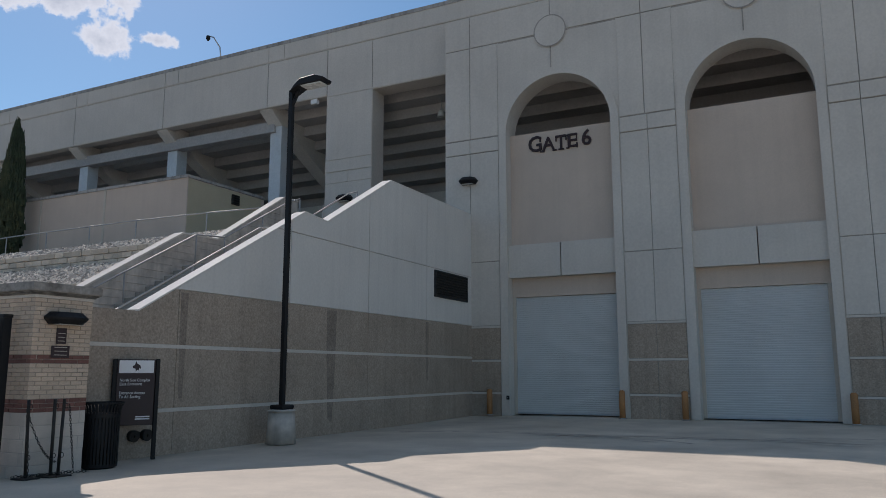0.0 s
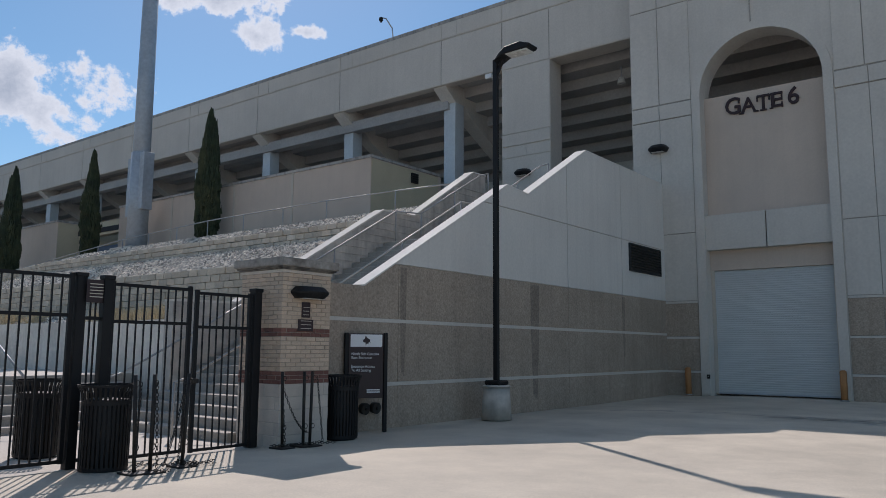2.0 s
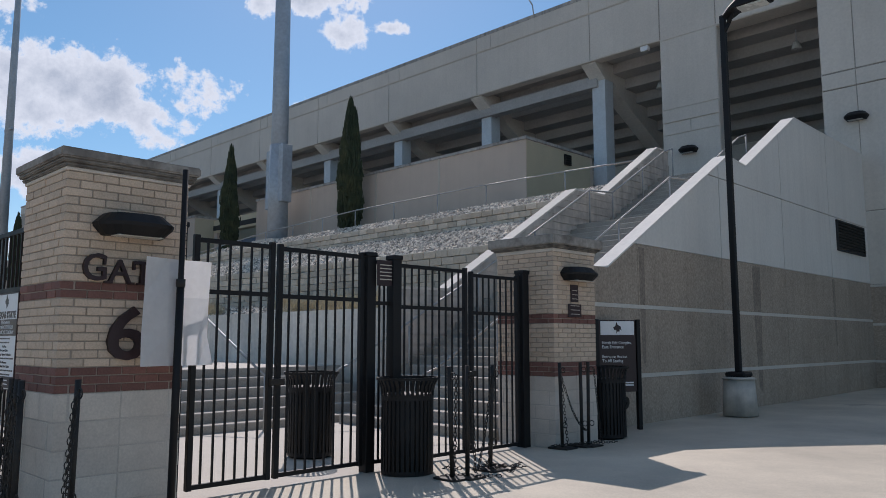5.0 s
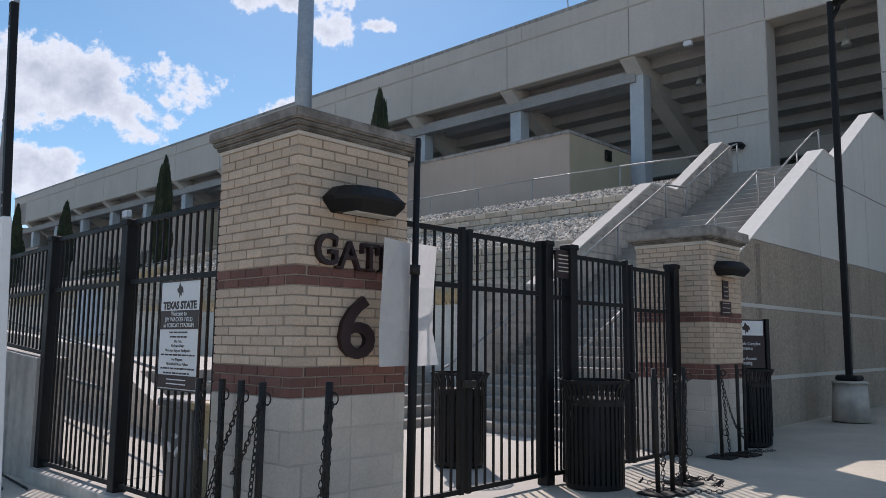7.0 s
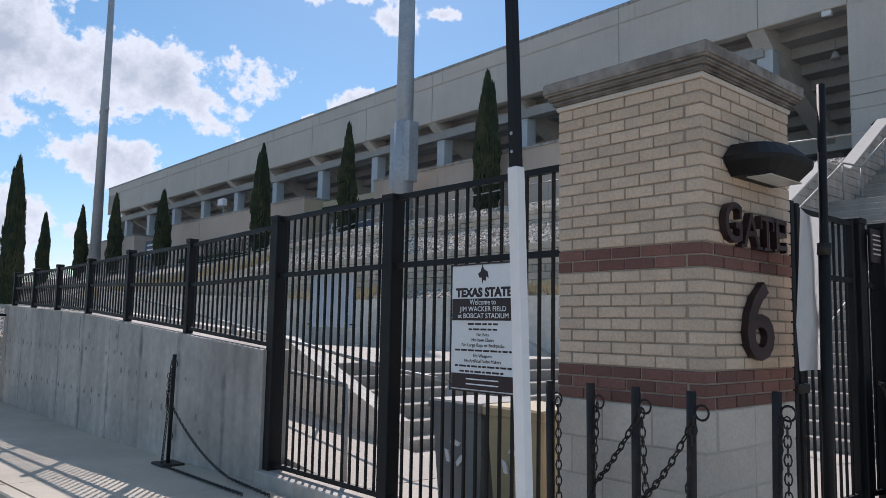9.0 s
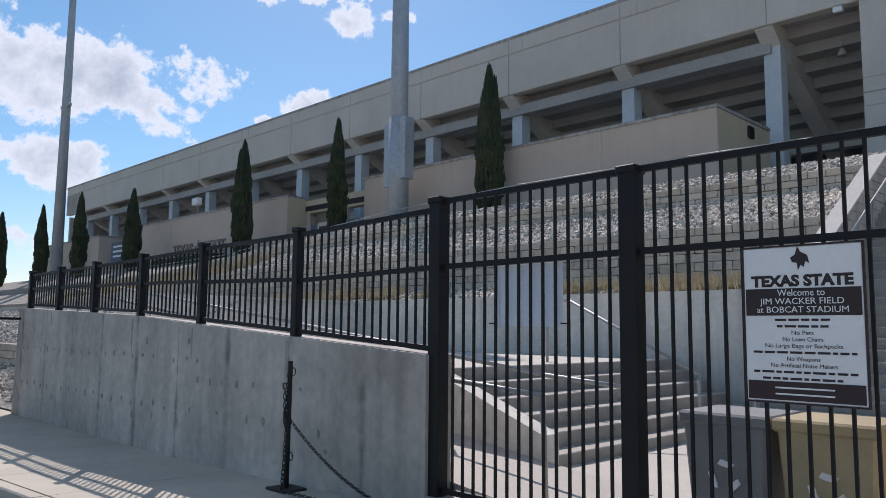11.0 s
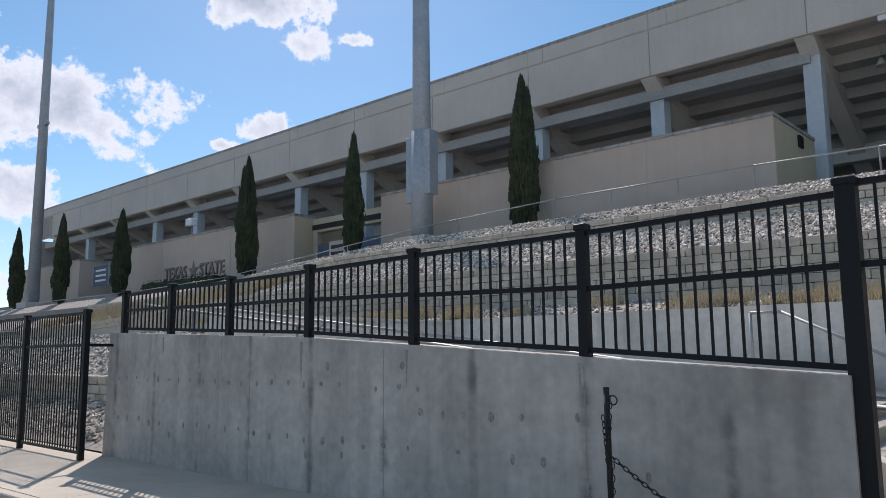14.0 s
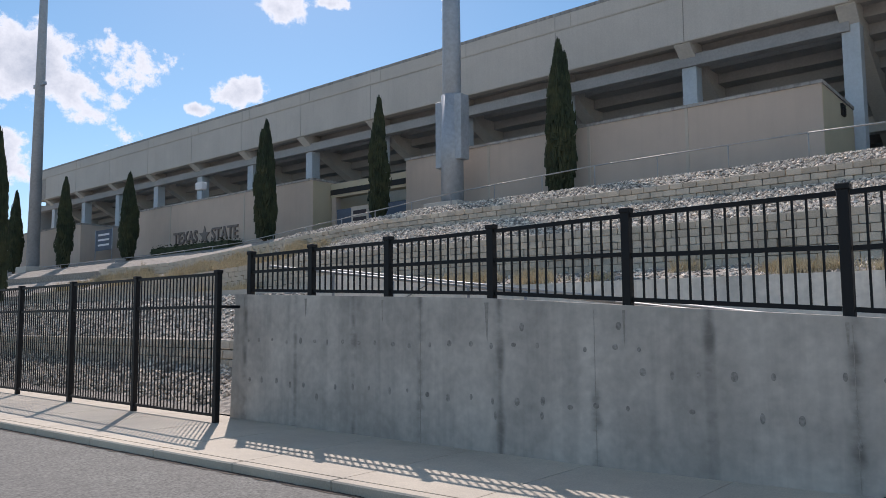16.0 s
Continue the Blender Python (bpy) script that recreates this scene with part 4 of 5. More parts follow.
p1 = brick_pillar(-11.33, 1.525, -0.1, 0.975, "buff brick gate pillar with red bands and dark numeral", (0.98, 1.03), (0.075, 0.03, 0.065, 0.08))
serif_word(p1, (("G", -0.275, 0.215, 0.185), ("A", -0.075, 0.18, 0.18), ("T", 0.115, 0.18, 0.16), ("E", 0.285, 0.18, 0.14)), MAROON, facing_x(0.512, 0.005, 1.955))
words("numeral", "6", 0.6, MAROON, p1, facing_x(0.512, 0.01, 1.52), 0.02, width=0.32, fat=0.008)
dome_lamp("wall_lamp", (-10.835, 1.54, 2.325), math.pi / 2, 0.64, 0.3, 0.18, "dark bronze oval lamp hood on a brick pillar")
p2 = brick_pillar(-11.49, 8.12, -0.1, 0.885, "buff brick gate pillar with red bands and small plates", (1.04, 1.04), (0.1, 0.05, 0.05, 0.135))
dome_lamp("wall_lamp", (-10.965, 8.12, 2.34), math.pi / 2, 0.72, 0.28, 0.19, "dark bronze oval lamp hood on a brick pillar")
for z0, z1, hw in ((1.94, 2.19, 0.09), (1.72, 1.91, 0.16)):
    pl = thing("pillar_plate", "small dark plate with pale unreadable writing", "sign", (-10.965, 8.09, z0), "plates on the pillar")
    part("plate", bevelled(boxes((0, 0.015, -hw, hw, 0, z1 - z0)), 0.004), DARK_SIGN, pl)
    for k in range(3):
        part("writing_bar", boxes((0.015, 0.018, -hw * 0.7, hw * 0.7, 0.04 + 0.06 * k, 0.05 + 0.06 * k)), CONCRETE_BEIGE, pl)


# ---- fences and gates ----
def square_post(name, parent, x, y, z0, z1, r=0.06, cap=True):
    b3 = boxes((x - r, x + r, y - r, y + r, z0, z1))
    bevelled(b3, 0.006)
    ob = part(name, b3, BLACK, parent)
    if cap:
        part("post_cap", bevelled(boxes((x - r - 0.012, x + r + 0.012, y - r - 0.012, y + r + 0.012, z1 - 0.045, z1 + 0.012)), 0.008), BLACK, ob)
    return ob


def beam_between(bm, a, b, half_w, half_h):
    """A rail of rectangular section between two points on a level or a slope."""
    a, b = Vector(a), Vector(b)
    side = (b - a).cross(Vector((0, 0, 1))).normalized() * half_w
    up = Vector((0, 0, half_h))
    v = [bm.verts.new(p + s * side + u * up) for p in (a, b) for s in (-1, 1) for u in (-1, 1)]
    for f in ((0, 1, 3, 2), (4, 6, 7, 5), (0, 4, 5, 1), (2, 3, 7, 6), (0, 2, 6, 4), (1, 5, 7, 3)):
        bm.faces.new([v[i] for i in f])
    return bm


def fence_run(parent, a, b, z_top, z_mid, z_low, gap=0.117, r=0.0095):
    """Rails and pickets between two posts; the heights are pairs, at a and at b."""
    (xa, ya), (xb, yb) = a, b
    for za, zb in (z_top, z_mid, z_low):
        part("rail", beam_between(bmesh.new(), (xa, ya, za), (xb, yb, zb), 0.02, 0.022), BLACK, parent)
    n = max(2, round(math.hypot(xb - xa, yb - ya) / gap))
    for k in range(1, n):
        f = k / n
        z0 = z_low[0] + (z_low[1] - z_low[0]) * f
        z1 = z_top[0] + (z_top[1] - z_top[0]) * f
        x, y = xa + (xb - xa) * f, ya + (yb - ya) * f
        me = share("picket", UNIT_PICKET, parent, (x, y, z0), 0, (r, r, z1 - z0))
        me.data = UNIT_PICKET


UNIT_PICKET = mesh_of("picket", boxes((-1, 1, -1, 1, 0, 1)), BLACK)

fence_a = thing("entrance_fence", "tall black steel picket fence beside the gate pillar", "fence")
for x in (-13.72, -15.58):
    square_post("post", fence_a, x, 1.2, -0.15, 2.45, 0.065)
fence_run(fence_a, (-11.9, 1.2), (-13.66, 1.2), (2.43, 2.43), (1.87, 1.87), (0.03, 0.03))
fence_run(fence_a, (-13.78, 1.2), (-15.52, 1.2), (2.43, 2.42), (1.87, 1.86), (0.03, 0.02))
structure("fence_footing", bevelled(boxes((-15.62, -11.9, 1.05, 1.36, -0.4, -0.03)), 0.01), WALL_RAW, "low concrete kerb under the fence", "kerb")

RAIL_X = (-15.58, -17.69, -19.73, -21.46, -23.15, -24.69, -26.15)
RAIL_TOP = (2.40, 2.35, 2.34, 2.315, 2.3, 2.3, 2.29)


def wall_top(x):
    return ramped(1.08, 1.45, (-15.62 - x) / 5.88) if x > -21.5 else ramped(1.45, 1.62, (-21.5 - x) / 4.7)


fence_b = thing("wall_railing", "black steel picket railing on the concrete retaining wall", "fence")
for i, x in enumerate(RAIL_X[1:]):
    square_post("post", fence_b, x, 1.21, wall_top(x) - 0.03, RAIL_TOP[i + 1] + 0.03, 0.046)
    part("foot_plate", boxes((x - 0.1, x + 0.1, 1.11, 1.31, wall_top(x) + 0.003, wall_top(x) + 0.018)), BLACK, fence_b)
for i in range(len(RAIL_X) - 1):
    xa, xb = RAIL_X[i] - 0.06, RAIL_X[i + 1] + 0.055
    ta, tb = RAIL_TOP[i] - 0.04, RAIL_TOP[i + 1] - 0.04
    la, lb = wall_top(xa) + 0.1, wall_top(xb) + 0.1
    if i == 0:
        la = 1.17
    fence_run(fence_b, (xa, 1.21), (xb, 1.21), (ta, tb), ((la + ta) / 2 + 0.03 if i else 1.86, (lb + tb) / 2 + 0.02), (la, lb))

fence_c = thing("street_fence", "black steel picket fence along the gravel bank", "fence")
xs = [-26.15 - 2.42 * k for k in range(14)]
for k, x in enumerate(xs):
    square_post("post", fence_c, x, 0.62, -0.3, 2.0, 0.042)
for xa, xb in zip(xs[:7], xs[1:]):
    fence_run(fence_c, (xa - 0.05, 0.62), (xb + 0.05, 0.62), (1.95, 1.95), (1.46, 1.46), (-0.15, -0.15), 0.1, 0.008)
b2 = bmesh.new()
for xa, xb in zip(xs[7:], xs[8:]):
    for z in (1.95, 1.46, -0.15):
        beam_between(b2, (xa - 0.05, 0.62, z), (xb + 0.05, 0.62, z), 0.02, 0.022)
    for k in range(1, 24):
        x = xa + (xb - xa) * k / 24
        box(b2, x - 0.008, x + 0.008, 0.612, 0.628, -0.15, 1.95)
tagged(part("far_pickets", b2, BLACK, fence_c), kind="stuff")
part("link_rail", beam_between(bmesh.new(), (-26.2, 0.62, 1.46), (-26.3, 1.15, 1.46), 0.02, 0.022), BLACK, fence_c)


def gate_leaf(ya, yb, z_top, z_low, label):
    ob = thing("metal_gate", label, "gate", (-11.39, 0, 0), "entrance gate leaves")
    for y in (ya, yb):
        part("stile", bevelled(boxes((-0.028, 0.028, y - 0.028, y + 0.028, z_low - 0.03, z_top + 0.05)), 0.004), BLACK, ob)
    zm = z_top - 0.5
    fence_run(ob, (0, ya), (0, yb), (z_top, z_top), (zm, zm), (z_low, z_low), 0.117)
    return ob


g1 = gate_leaf(2.42, 3.27, 2.36, 0.02, "black steel picket gate leaf, closed and chained")
g2 = gate_leaf(3.37, 4.47, 2.35, 0.02, "black steel picket gate leaf, closed and chained")
g3 = gate_leaf(5.03, 6.22, 2.29, -0.02, "black steel picket gate leaf, closed and latched")
g4 = gate_leaf(6.34, 7.3, 2.25, -0.03, "black steel picket gate leaf, closed and latched")
for ob, y in ((g2, 3.37), (g4, 6.34)):
    part("latch", bevelled(boxes((-0.05, 0.06, y - 0.12, y + 0.06, 0.93, 1.0)), 0.01), BLACK_ROUGH, ob)
frame_posts = thing("gate_posts", "heavy black steel gate posts with flat caps", "gate posts")
for x, y, z, r in ((-11.39, 2.22, 2.5, 0.07), (-11.39, 4.58, 2.4, 0.065), (-11.3, 4.9, 2.38, 0.065), (-11.39, 7.42, 2.37, 0.07)):
    square_post("post", frame_posts, x, y, -0.15, z, r)
gs = thing("gate_notice", "small dark notice with pale unreadable lines on the gate posts", "sign", (-11.28, 4.74, 2.02))
part("plate", bevelled(boxes((0, 0.012, -0.13, 0.13, 0, 0.3)), 0.004), DARK_SIGN, gs)
for k in range(5):
    part("writing_bar", boxes((0.012, 0.015, -0.09, 0.09, 0.07 + 0.042 * k, 0.082 + 0.042 * k)), CONCRETE_BEIGE, gs)
fence_run(frame_posts, (-11.36, 4.65), (-11.33, 4.84), (2.3, 2.3), (1.82, 1.82), (0.02, 0.02), 0.07)


# ---- signs on the fence ----
ws = thing("welcome_sign", "white and maroon welcome sign with rules, fixed to the fence", "sign", (-12.6, 1.15, 0.94))
part("plate", bevelled(boxes((-0.325, 0.325, -0.012, 0, 0, 0.885)), 0.004), WHITE_SIGN, ws)
part("maroon_band", boxes((-0.315, 0.315, -0.015, -0.0125, 0.49, 0.645)), DARK_SIGN, ws)
part("foot_band", boxes((-0.315, 0.315, -0.015, -0.0125, 0.01, 0.115)), DARK_SIGN, ws)
part("edge", boxes((-0.335, -0.325, -0.016, 0.002, 0, 0.885), (0.325, 0.335, -0.016, 0.002, 0, 0.885), (-0.335, 0.335, -0.016, 0.002, 0.885, 0.895), (-0.335, 0.335, -0.016, 0.002, -0.01, 0)), DARK_SIGN, ws)
words("title", "TEXAS STATE", 0.085, DARK_SIGN, ws, facing_y(0, -0.0135, 0.685), 0.001, width=0.56, fat=0.0045)
words("welcome", "Welcome to", 0.055, WHITE_SIGN, ws, facing_y(0, -0.0165, 0.618), 0.001, width=0.26)
words("field_name", "JIM WACKER FIELD", 0.05, WHITE_SIGN, ws, facing_y(0, -0.0165, 0.57), 0.001, width=0.46)
words("stadium_name", "at BOBCAT STADIUM", 0.05, WHITE_SIGN, ws, facing_y(0, -0.0165, 0.522), 0.001, width=0.5)
rules = ("No Reentry", "No Tobacco", "No Pets", "No Lawn Chairs", "No Large Bags or Backpacks", "", "No Weapons", "No Artificial Noise Makers", "", "")
lengths = (0.3, 0.28, 0.12, 0.22, 0.42, 0.56, 0.18, 0.36, 0.56, 0.46)
for k in range(10):
    z = 0.465 - 0.037 * k
    if rules[k] and k > 1:
        words("rule", rules[k], 0.034, DARK_SIGN, ws, facing_y(0, -0.0135, z), 0.0006, width=lengths[k])
    else:
        u = -lengths[k] / 2
        chunk = random.Random(k)
        while u < lengths[k] / 2 - 0.02:
            w = chunk.uniform(0.025, 0.07)
            part("writing_bar", boxes((u, min(u + w, lengths[k] / 2), -0.014, -0.0125, z - 0.0065, z + 0.0065)), DARK_SIGN, ws)
            u += w + 0.012
for k in range(2):
    part("writing_bar", boxes((-0.16, 0.16, -0.017, -0.0155, 0.04 + 0.035 * k, 0.049 + 0.035 * k)), WHITE_SIGN, ws)


def cat_mark(parent, to, s):
    """A plain pointed shape standing for the sign's emblem."""
    b3 = bmesh.new()
    pts = [(-0.5, 0.1), (-0.25, 0.25), (-0.1, 0.7), (0.05, 0.4), (0.4, 0.2), (0.5, -0.25), (0.3, -0.1), (0.2, -0.45), (0.05, -0.3), (-0.1, -0.6), (-0.15, -0.2), (-0.4, -0.15)]
    prism(b3, [(px * s, pz * s) for px, pz in pts], "y", -0.0015, 0.0)
    ob = part("emblem", b3, DARK_SIGN, parent)
    ob.matrix_local = to
    return ob


cat_mark(ws, Matrix.Translation((0, -0.013, 0.81)), 0.105)
sheet_sign = thing("blank_sheet", "blank pale grey sheet tied behind the pickets", "sheet", (-14.66, 1.24, 1.36))
part("sheet", bevelled(boxes((-0.335, 0.335, 0.0, 0.008, 0, 0.48)), 0.002), GREY_SHEET, sheet_sign)
for x in (-0.355, 0.335):
    part("tie", boxes((x, x + 0.04, -0.03, 0.004, 0.02, 0.03)), BLACK, sheet_sign)

map_sign = thing("entrance_sign", "dark maroon entrance sign with white header between posts", "sign", (-11.52, 10.1, -0.08))
map_sign.matrix_world = Matrix.Translation((-11.52, 10.1, -0.08)) @ Matrix.Rotation(radians(56), 4, "Z")
for s in (-1, 1):
    part("post", bevelled(boxes((s * 0.37 - 0.035, s * 0.37 + 0.035, -0.05, 0.05, 0, 1.82)), 0.006), BLACK, map_sign)
part("board", bevelled(boxes((-0.33, 0.33, -0.025, 0.025, 0.62, 1.81)), 0.006), DARK_SIGN, map_sign)
part("header", boxes((-0.3, 0.3, -0.03, -0.026, 1.56, 1.79)), WHITE_SIGN, map_sign, "white header field")
cat_mark(map_sign, Matrix.Translation((0, -0.031, 1.67)), 0.15)
for text, z, w in (("North Side Complex", 1.43, 0.52), ("East Entrance", 1.36, 0.38), ("Entrance Access", 1.2, 0.44), ("To All Seating", 1.13, 0.37)):
    words("line", text, 0.075, WHITE_SIGN, map_sign, facing_y(-0.28, -0.028, z), 0.001, "LEFT", width=w)
for k in range(2):
    part("writing_bar", boxes((0.02, 0.27, -0.028, -0.0255, 0.72 + 0.04 * k, 0.742 + 0.04 * k)), WHITE_SIGN, map_sign)

# ---- street lamp ----
lamp = thing("street_lamp", "black steel street lamp on a round concrete plinth", "street lamp", (-11.06, 13.75, -0.06))
b2 = tube(bmesh.new(), (0, 0, 0), (0, 0, 0.7), 0.33, 0.29, n=20)
tube(b2, (0, 0, 0.7), (0, 0, 0.74), 0.33, 0.28, n=20)
part("plinth", b2, WALL_RAW, lamp, "grey concrete plinth")
part("base_plate", bevelled(boxes((-0.2, 0.2, -0.2, 0.2, 0.74, 0.84)), 0.03), BLACK, lamp)
b2 = bmesh.new()
box(b2, -0.055, 0.055, -0.055, 0.055, 0.84, 8.15)
part("pole", bevelled(b2, 0.01), BLACK, lamp)
part("arm", pipe(bmesh.new(), [(0, 0, 7.75), (0.12, 0, 7.95), (0.22, 0, 8.2)], 0.045), BLACK, lamp)
b2 = bmesh.new()
prism(b2, [(0.05, 8.05), (0.2, 8.22), (0.35, 8.33), (0.75, 8.36), (1.02, 8.26), (0.98, 8.19), (0.3, 8.17)], "y", -0.19, 0.19)
head = part("head", bevelled(b2, 0.015), BLACK, lamp)
part("lens", bevelled(boxes((0.36, 0.92, -0.15, 0.15, 8.145, 8.185)), 0.01), LENS, head, "flat pale lens")


# ---- bins ----
def litter_bin(place, label):
    ob = thing("trash_can", label, "trash can", place, "black slatted trash cans")
    slat = bmesh.new()
    pts = [(0.285, 0.06), (0.285, 0.86), (0.3, 0.98), (0.345, 1.07)]
    prev = None
    for r, z in pts:
        ring = [slat.verts.new((r + o, s * 0.0165, z)) for o in (0, 0.007) for s in (-1, 1)]
        if prev:
            for a, b in ((0, 1), (1, 3), (3, 2), (2, 0)):
                slat.faces.new((prev[a], prev[b], ring[b], ring[a]))
        prev = ring
    me = mesh_of("slat", slat, BLACK)
    for k in range(34):
        share("slat", me, ob, (0, 0, 0), 2 * math.pi * k / 34)
    for z0, z1, r in ((0.03, 0.08, 0.29), (0.83, 0.89, 0.294), (1.05, 1.08, 0.35)):
        b3 = bmesh.new()
        inner = [b3.verts.new(((r - 0.012) * math.cos(a * math.pi / 18), (r - 0.012) * math.sin(a * math.pi / 18), z)) for z in (z0, z1) for a in range(36)]
        outer = [b3.verts.new((r * math.cos(a * math.pi / 18), r * math.sin(a * math.pi / 18), z)) for z in (z0, z1) for a in range(36)]
        for a in range(36):
            n2 = (a + 1) % 36
            b3.faces.new((outer[a], outer[n2], outer[36 + n2], outer[36 + a]))
            b3.faces.new((inner[n2], inner[a], inner[36 + a], inner[36 + n2]))
            b3.faces.new((outer[36 + a], outer[36 + n2], inner[36 + n2], inner[36 + a]))
            b3.faces.new((outer[n2], outer[a], inner[a], inner[n2]))
        part("hoop", b3, BLACK, ob)
    part("liner", tube(bmesh.new(), (0, 0, 0.03), (0, 0, 0.9), 0.262, 0.27, n=24, caps=True), BLACK_ROUGH, ob, "dull black liner")
    part("base", tube(bmesh.new(), (0, 0, 0), (0, 0, 0.04), 0.24, 0.27, n=24), BLACK, ob)
    return ob


can = litter_bin((-10.95, 4.8, -0.1), "black slatted steel trash can outside the gate")
tagged(copy_thing(can, Matrix.Translation((-12.78, 4.8, -0.09))), "black slatted steel trash can behind the gate")
tagged(copy_thing(can, Matrix.Translation((-11.08, 9.05, -0.08))), "black slatted steel trash can beside a brick pillar")
for dx, mat, col in ((0.0, BIN_TAN, "tan"), (-0.62, BIN_GREY, "grey")):
    rb = thing("recycling_bin", "%s plastic recycling bin with a pale arrow mark" % col, "recycling bin", (-12.62 + dx, 1.75, -0.09), "recycling bins")
    b2 = boxes((-0.28, 0.28, -0.28, 0.28, 0, 0.85))
    for v in b2.verts:
        if v.co.z < 0.1:
            v.co.x *= 0.82
            v.co.y *= 0.82
    part("body", bevelled(b2, 0.02), mat, rb)
    part("rim", bevelled(boxes((-0.3, 0.3, -0.3, 0.3, 0.82, 0.9)), 0.015), mat, rb)
    for k in range(3):
        a = math.pi / 2 + k * 2 * math.pi / 3
        b2 = prism(bmesh.new(), [(0.11 * math.cos(a + d) * f, 0.5 + 0.11 * math.sin(a + d) * f) for d, f in ((-0.7, 1.0), (0.2, 1.0), (0.5, 0.8), (0.2, 0.6), (-0.7, 0.65))], "y", -0.278, -0.262)
        part("arrow_mark", b2, WHITE_SIGN, rb)


# ---- stanchions, chains, loose poles ----
def chain(bm, a, b, sag):
    """Oval links hung from a to b."""
    a, b = Vector(a), Vector(b)
    n = max(4, int(((b - a).length + sag * 0.8) / 0.042))
    pts = [a.lerp(b, k / n) - Vector((0, 0, sag * 4 * (k / n) * (1 - k / n))) for k in range(n + 1)]
    for k in range(n):
        mid, d = (pts[k] + pts[k + 1]) / 2, (pts[k + 1] - pts[k])
        q = d.to_track_quat("X", "Z") @ Euler((math.pi / 2 * (k % 2), 0, 0)).to_quaternion()
        rings = []
        for i in range(8):
            t = 2 * math.pi * i / 8
            c = Vector((0.03 * math.cos(t), 0.0155 * math.sin(t), 0))
            out = Vector((math.cos(t), math.sin(t), 0))
            rings.append([bm.verts.new(mid + q @ (c + out * 0.0053 * math.cos(u) + Vector((0, 0, 0.0053 * math.sin(u))))) for u in (0, 2.09, 4.19)])
        for i in range(8):
            for j in range(3):
                bm.faces.new((rings[i][j], rings[(i + 1) % 8][j], rings[(i + 1) % 8][(j + 1) % 3], rings[i][(j + 1) % 3]))
    return bm


def stanchion(x, y, z, h, lean=(0, 0), label="black steel stanchion post with rings"):
    ob = thing("stanchion", label, "stanchion", (x, y, z), "chain stanchions")
    top = Vector((lean[0], lean[1], h))
    part("post", tube(bmesh.new(), (0, 0, 0.02), top, 0.024, n=8), BLACK_ROUGH, ob)
    part("foot", bevelled(boxes((-0.16, 0.16, -0.13, 0.13, 0, 0.025)), 0.006), BLACK_ROUGH, ob)
    for zz in (h - 0.1, 0.32):
        b3 = bmesh.new()
        c = top * (zz / h) + Vector((0.055, 0, 0))
        rings = []
        for i in range(12):
            t0 = 2 * math.pi * i / 12
            out = Vector((math.cos(t0), 0, math.sin(t0)))
            rings.append([b3.verts.new(c + out * (0.036 + 0.006 * math.cos(u)) + Vector((0, 0.006 * math.sin(u), 0))) for u in (0, 1.57, 3.14, 4.71)])
        for i in range(12):
            for j in range(4):
                b3.faces.new((rings[i][j], rings[i - 1][j], rings[i - 1][(j + 1) % 4], rings[i][(j + 1) % 4])).smooth = True
        part("ring", b3, BLACK_ROUGH, ob)
    return ob


ROW = [(-11.76, 0.89), (-11.48, 0.9), (-11.15, 0.84), (-10.79, 0.76), (-10.52, 1.06)]
for i, (x, y) in enumerate(ROW):
    stanchion(x, y, ground_z(x), 1.17, (0.01 * (i - 2), 0))
STAND2 = [(-10.28, 4.83), (-10.22, 5.0), (-10.37, 5.54)]
for i, (x, y) in enumerate(STAND2):
    stanchion(x, y, ground_z(x), 1.18, (0.0, 0.05 * (i - 1)))
STAND3 = [(-10.86, 7.6), (-10.78, 7.95), (-10.74, 8.05)]
for i, (x, y) in enumerate(STAND3):
    stanchion(x, y, ground_z(x), 1.16, (0.0, -0.04 + 0.03 * i))
stanchion(-17.32, 0.9, ground_z(-17.3), 1.22, (-0.02, 0.02), "black steel stanchion post leaning by the concrete wall")


def chain_thing(pairs, label):
    b3 = bmesh.new()
    for a, b, sag in pairs:
        chain(b3, a, b, sag)
    ob = link("chain", b3, BLACK_ROUGH)
    return tagged(ob, label, "chain", "stanchion chains", "stuff")


chain_thing([((-11.7, 0.87, 0.98), (-11.66, 0.84, 0.1), 0.0), ((-11.42, 0.87, 0.98), (-11.44, 0.83, 0.2), 0.02), ((-11.44, 0.86, 0.2), (-11.7, 0.83, 0.1), 0.08), ((-11.09, 0.8, 0.98), (-11.42, 0.85, 0.55), 0.03),
             ((-11.42, 0.85, 0.55), (-11.7, 0.8, 0.05), 0.1), ((-11.09, 0.8, 0.98), (-10.98, 0.72, 0.05), 0.03), ((-10.74, 0.72, 0.98), (-11.12, 0.78, 0.5), 0.06), ((-10.74, 0.72, 0.98), (-10.84, 0.7, 0.0), 0.02),
             ((-10.47, 1.03, 0.98), (-10.5, 0.98, -0.05), 0.0), ((-10.44, 1.03, 0.98), (-10.42, 0.98, -0.05), 0.0)], "black chain links hanging between stanchions before the pillar")
pile = []
for k in range(14):
    a = Vector((random.uniform(-10.55, -9.95), random.uniform(4.7, 5.7), ground_z(-10) + 0.02 + random.uniform(0, 0.05)))
    pile.append((a, a + Vector((random.uniform(-0.3, 0.3), random.uniform(-0.35, 0.35), random.uniform(-0.01, 0.02))), 0.0))
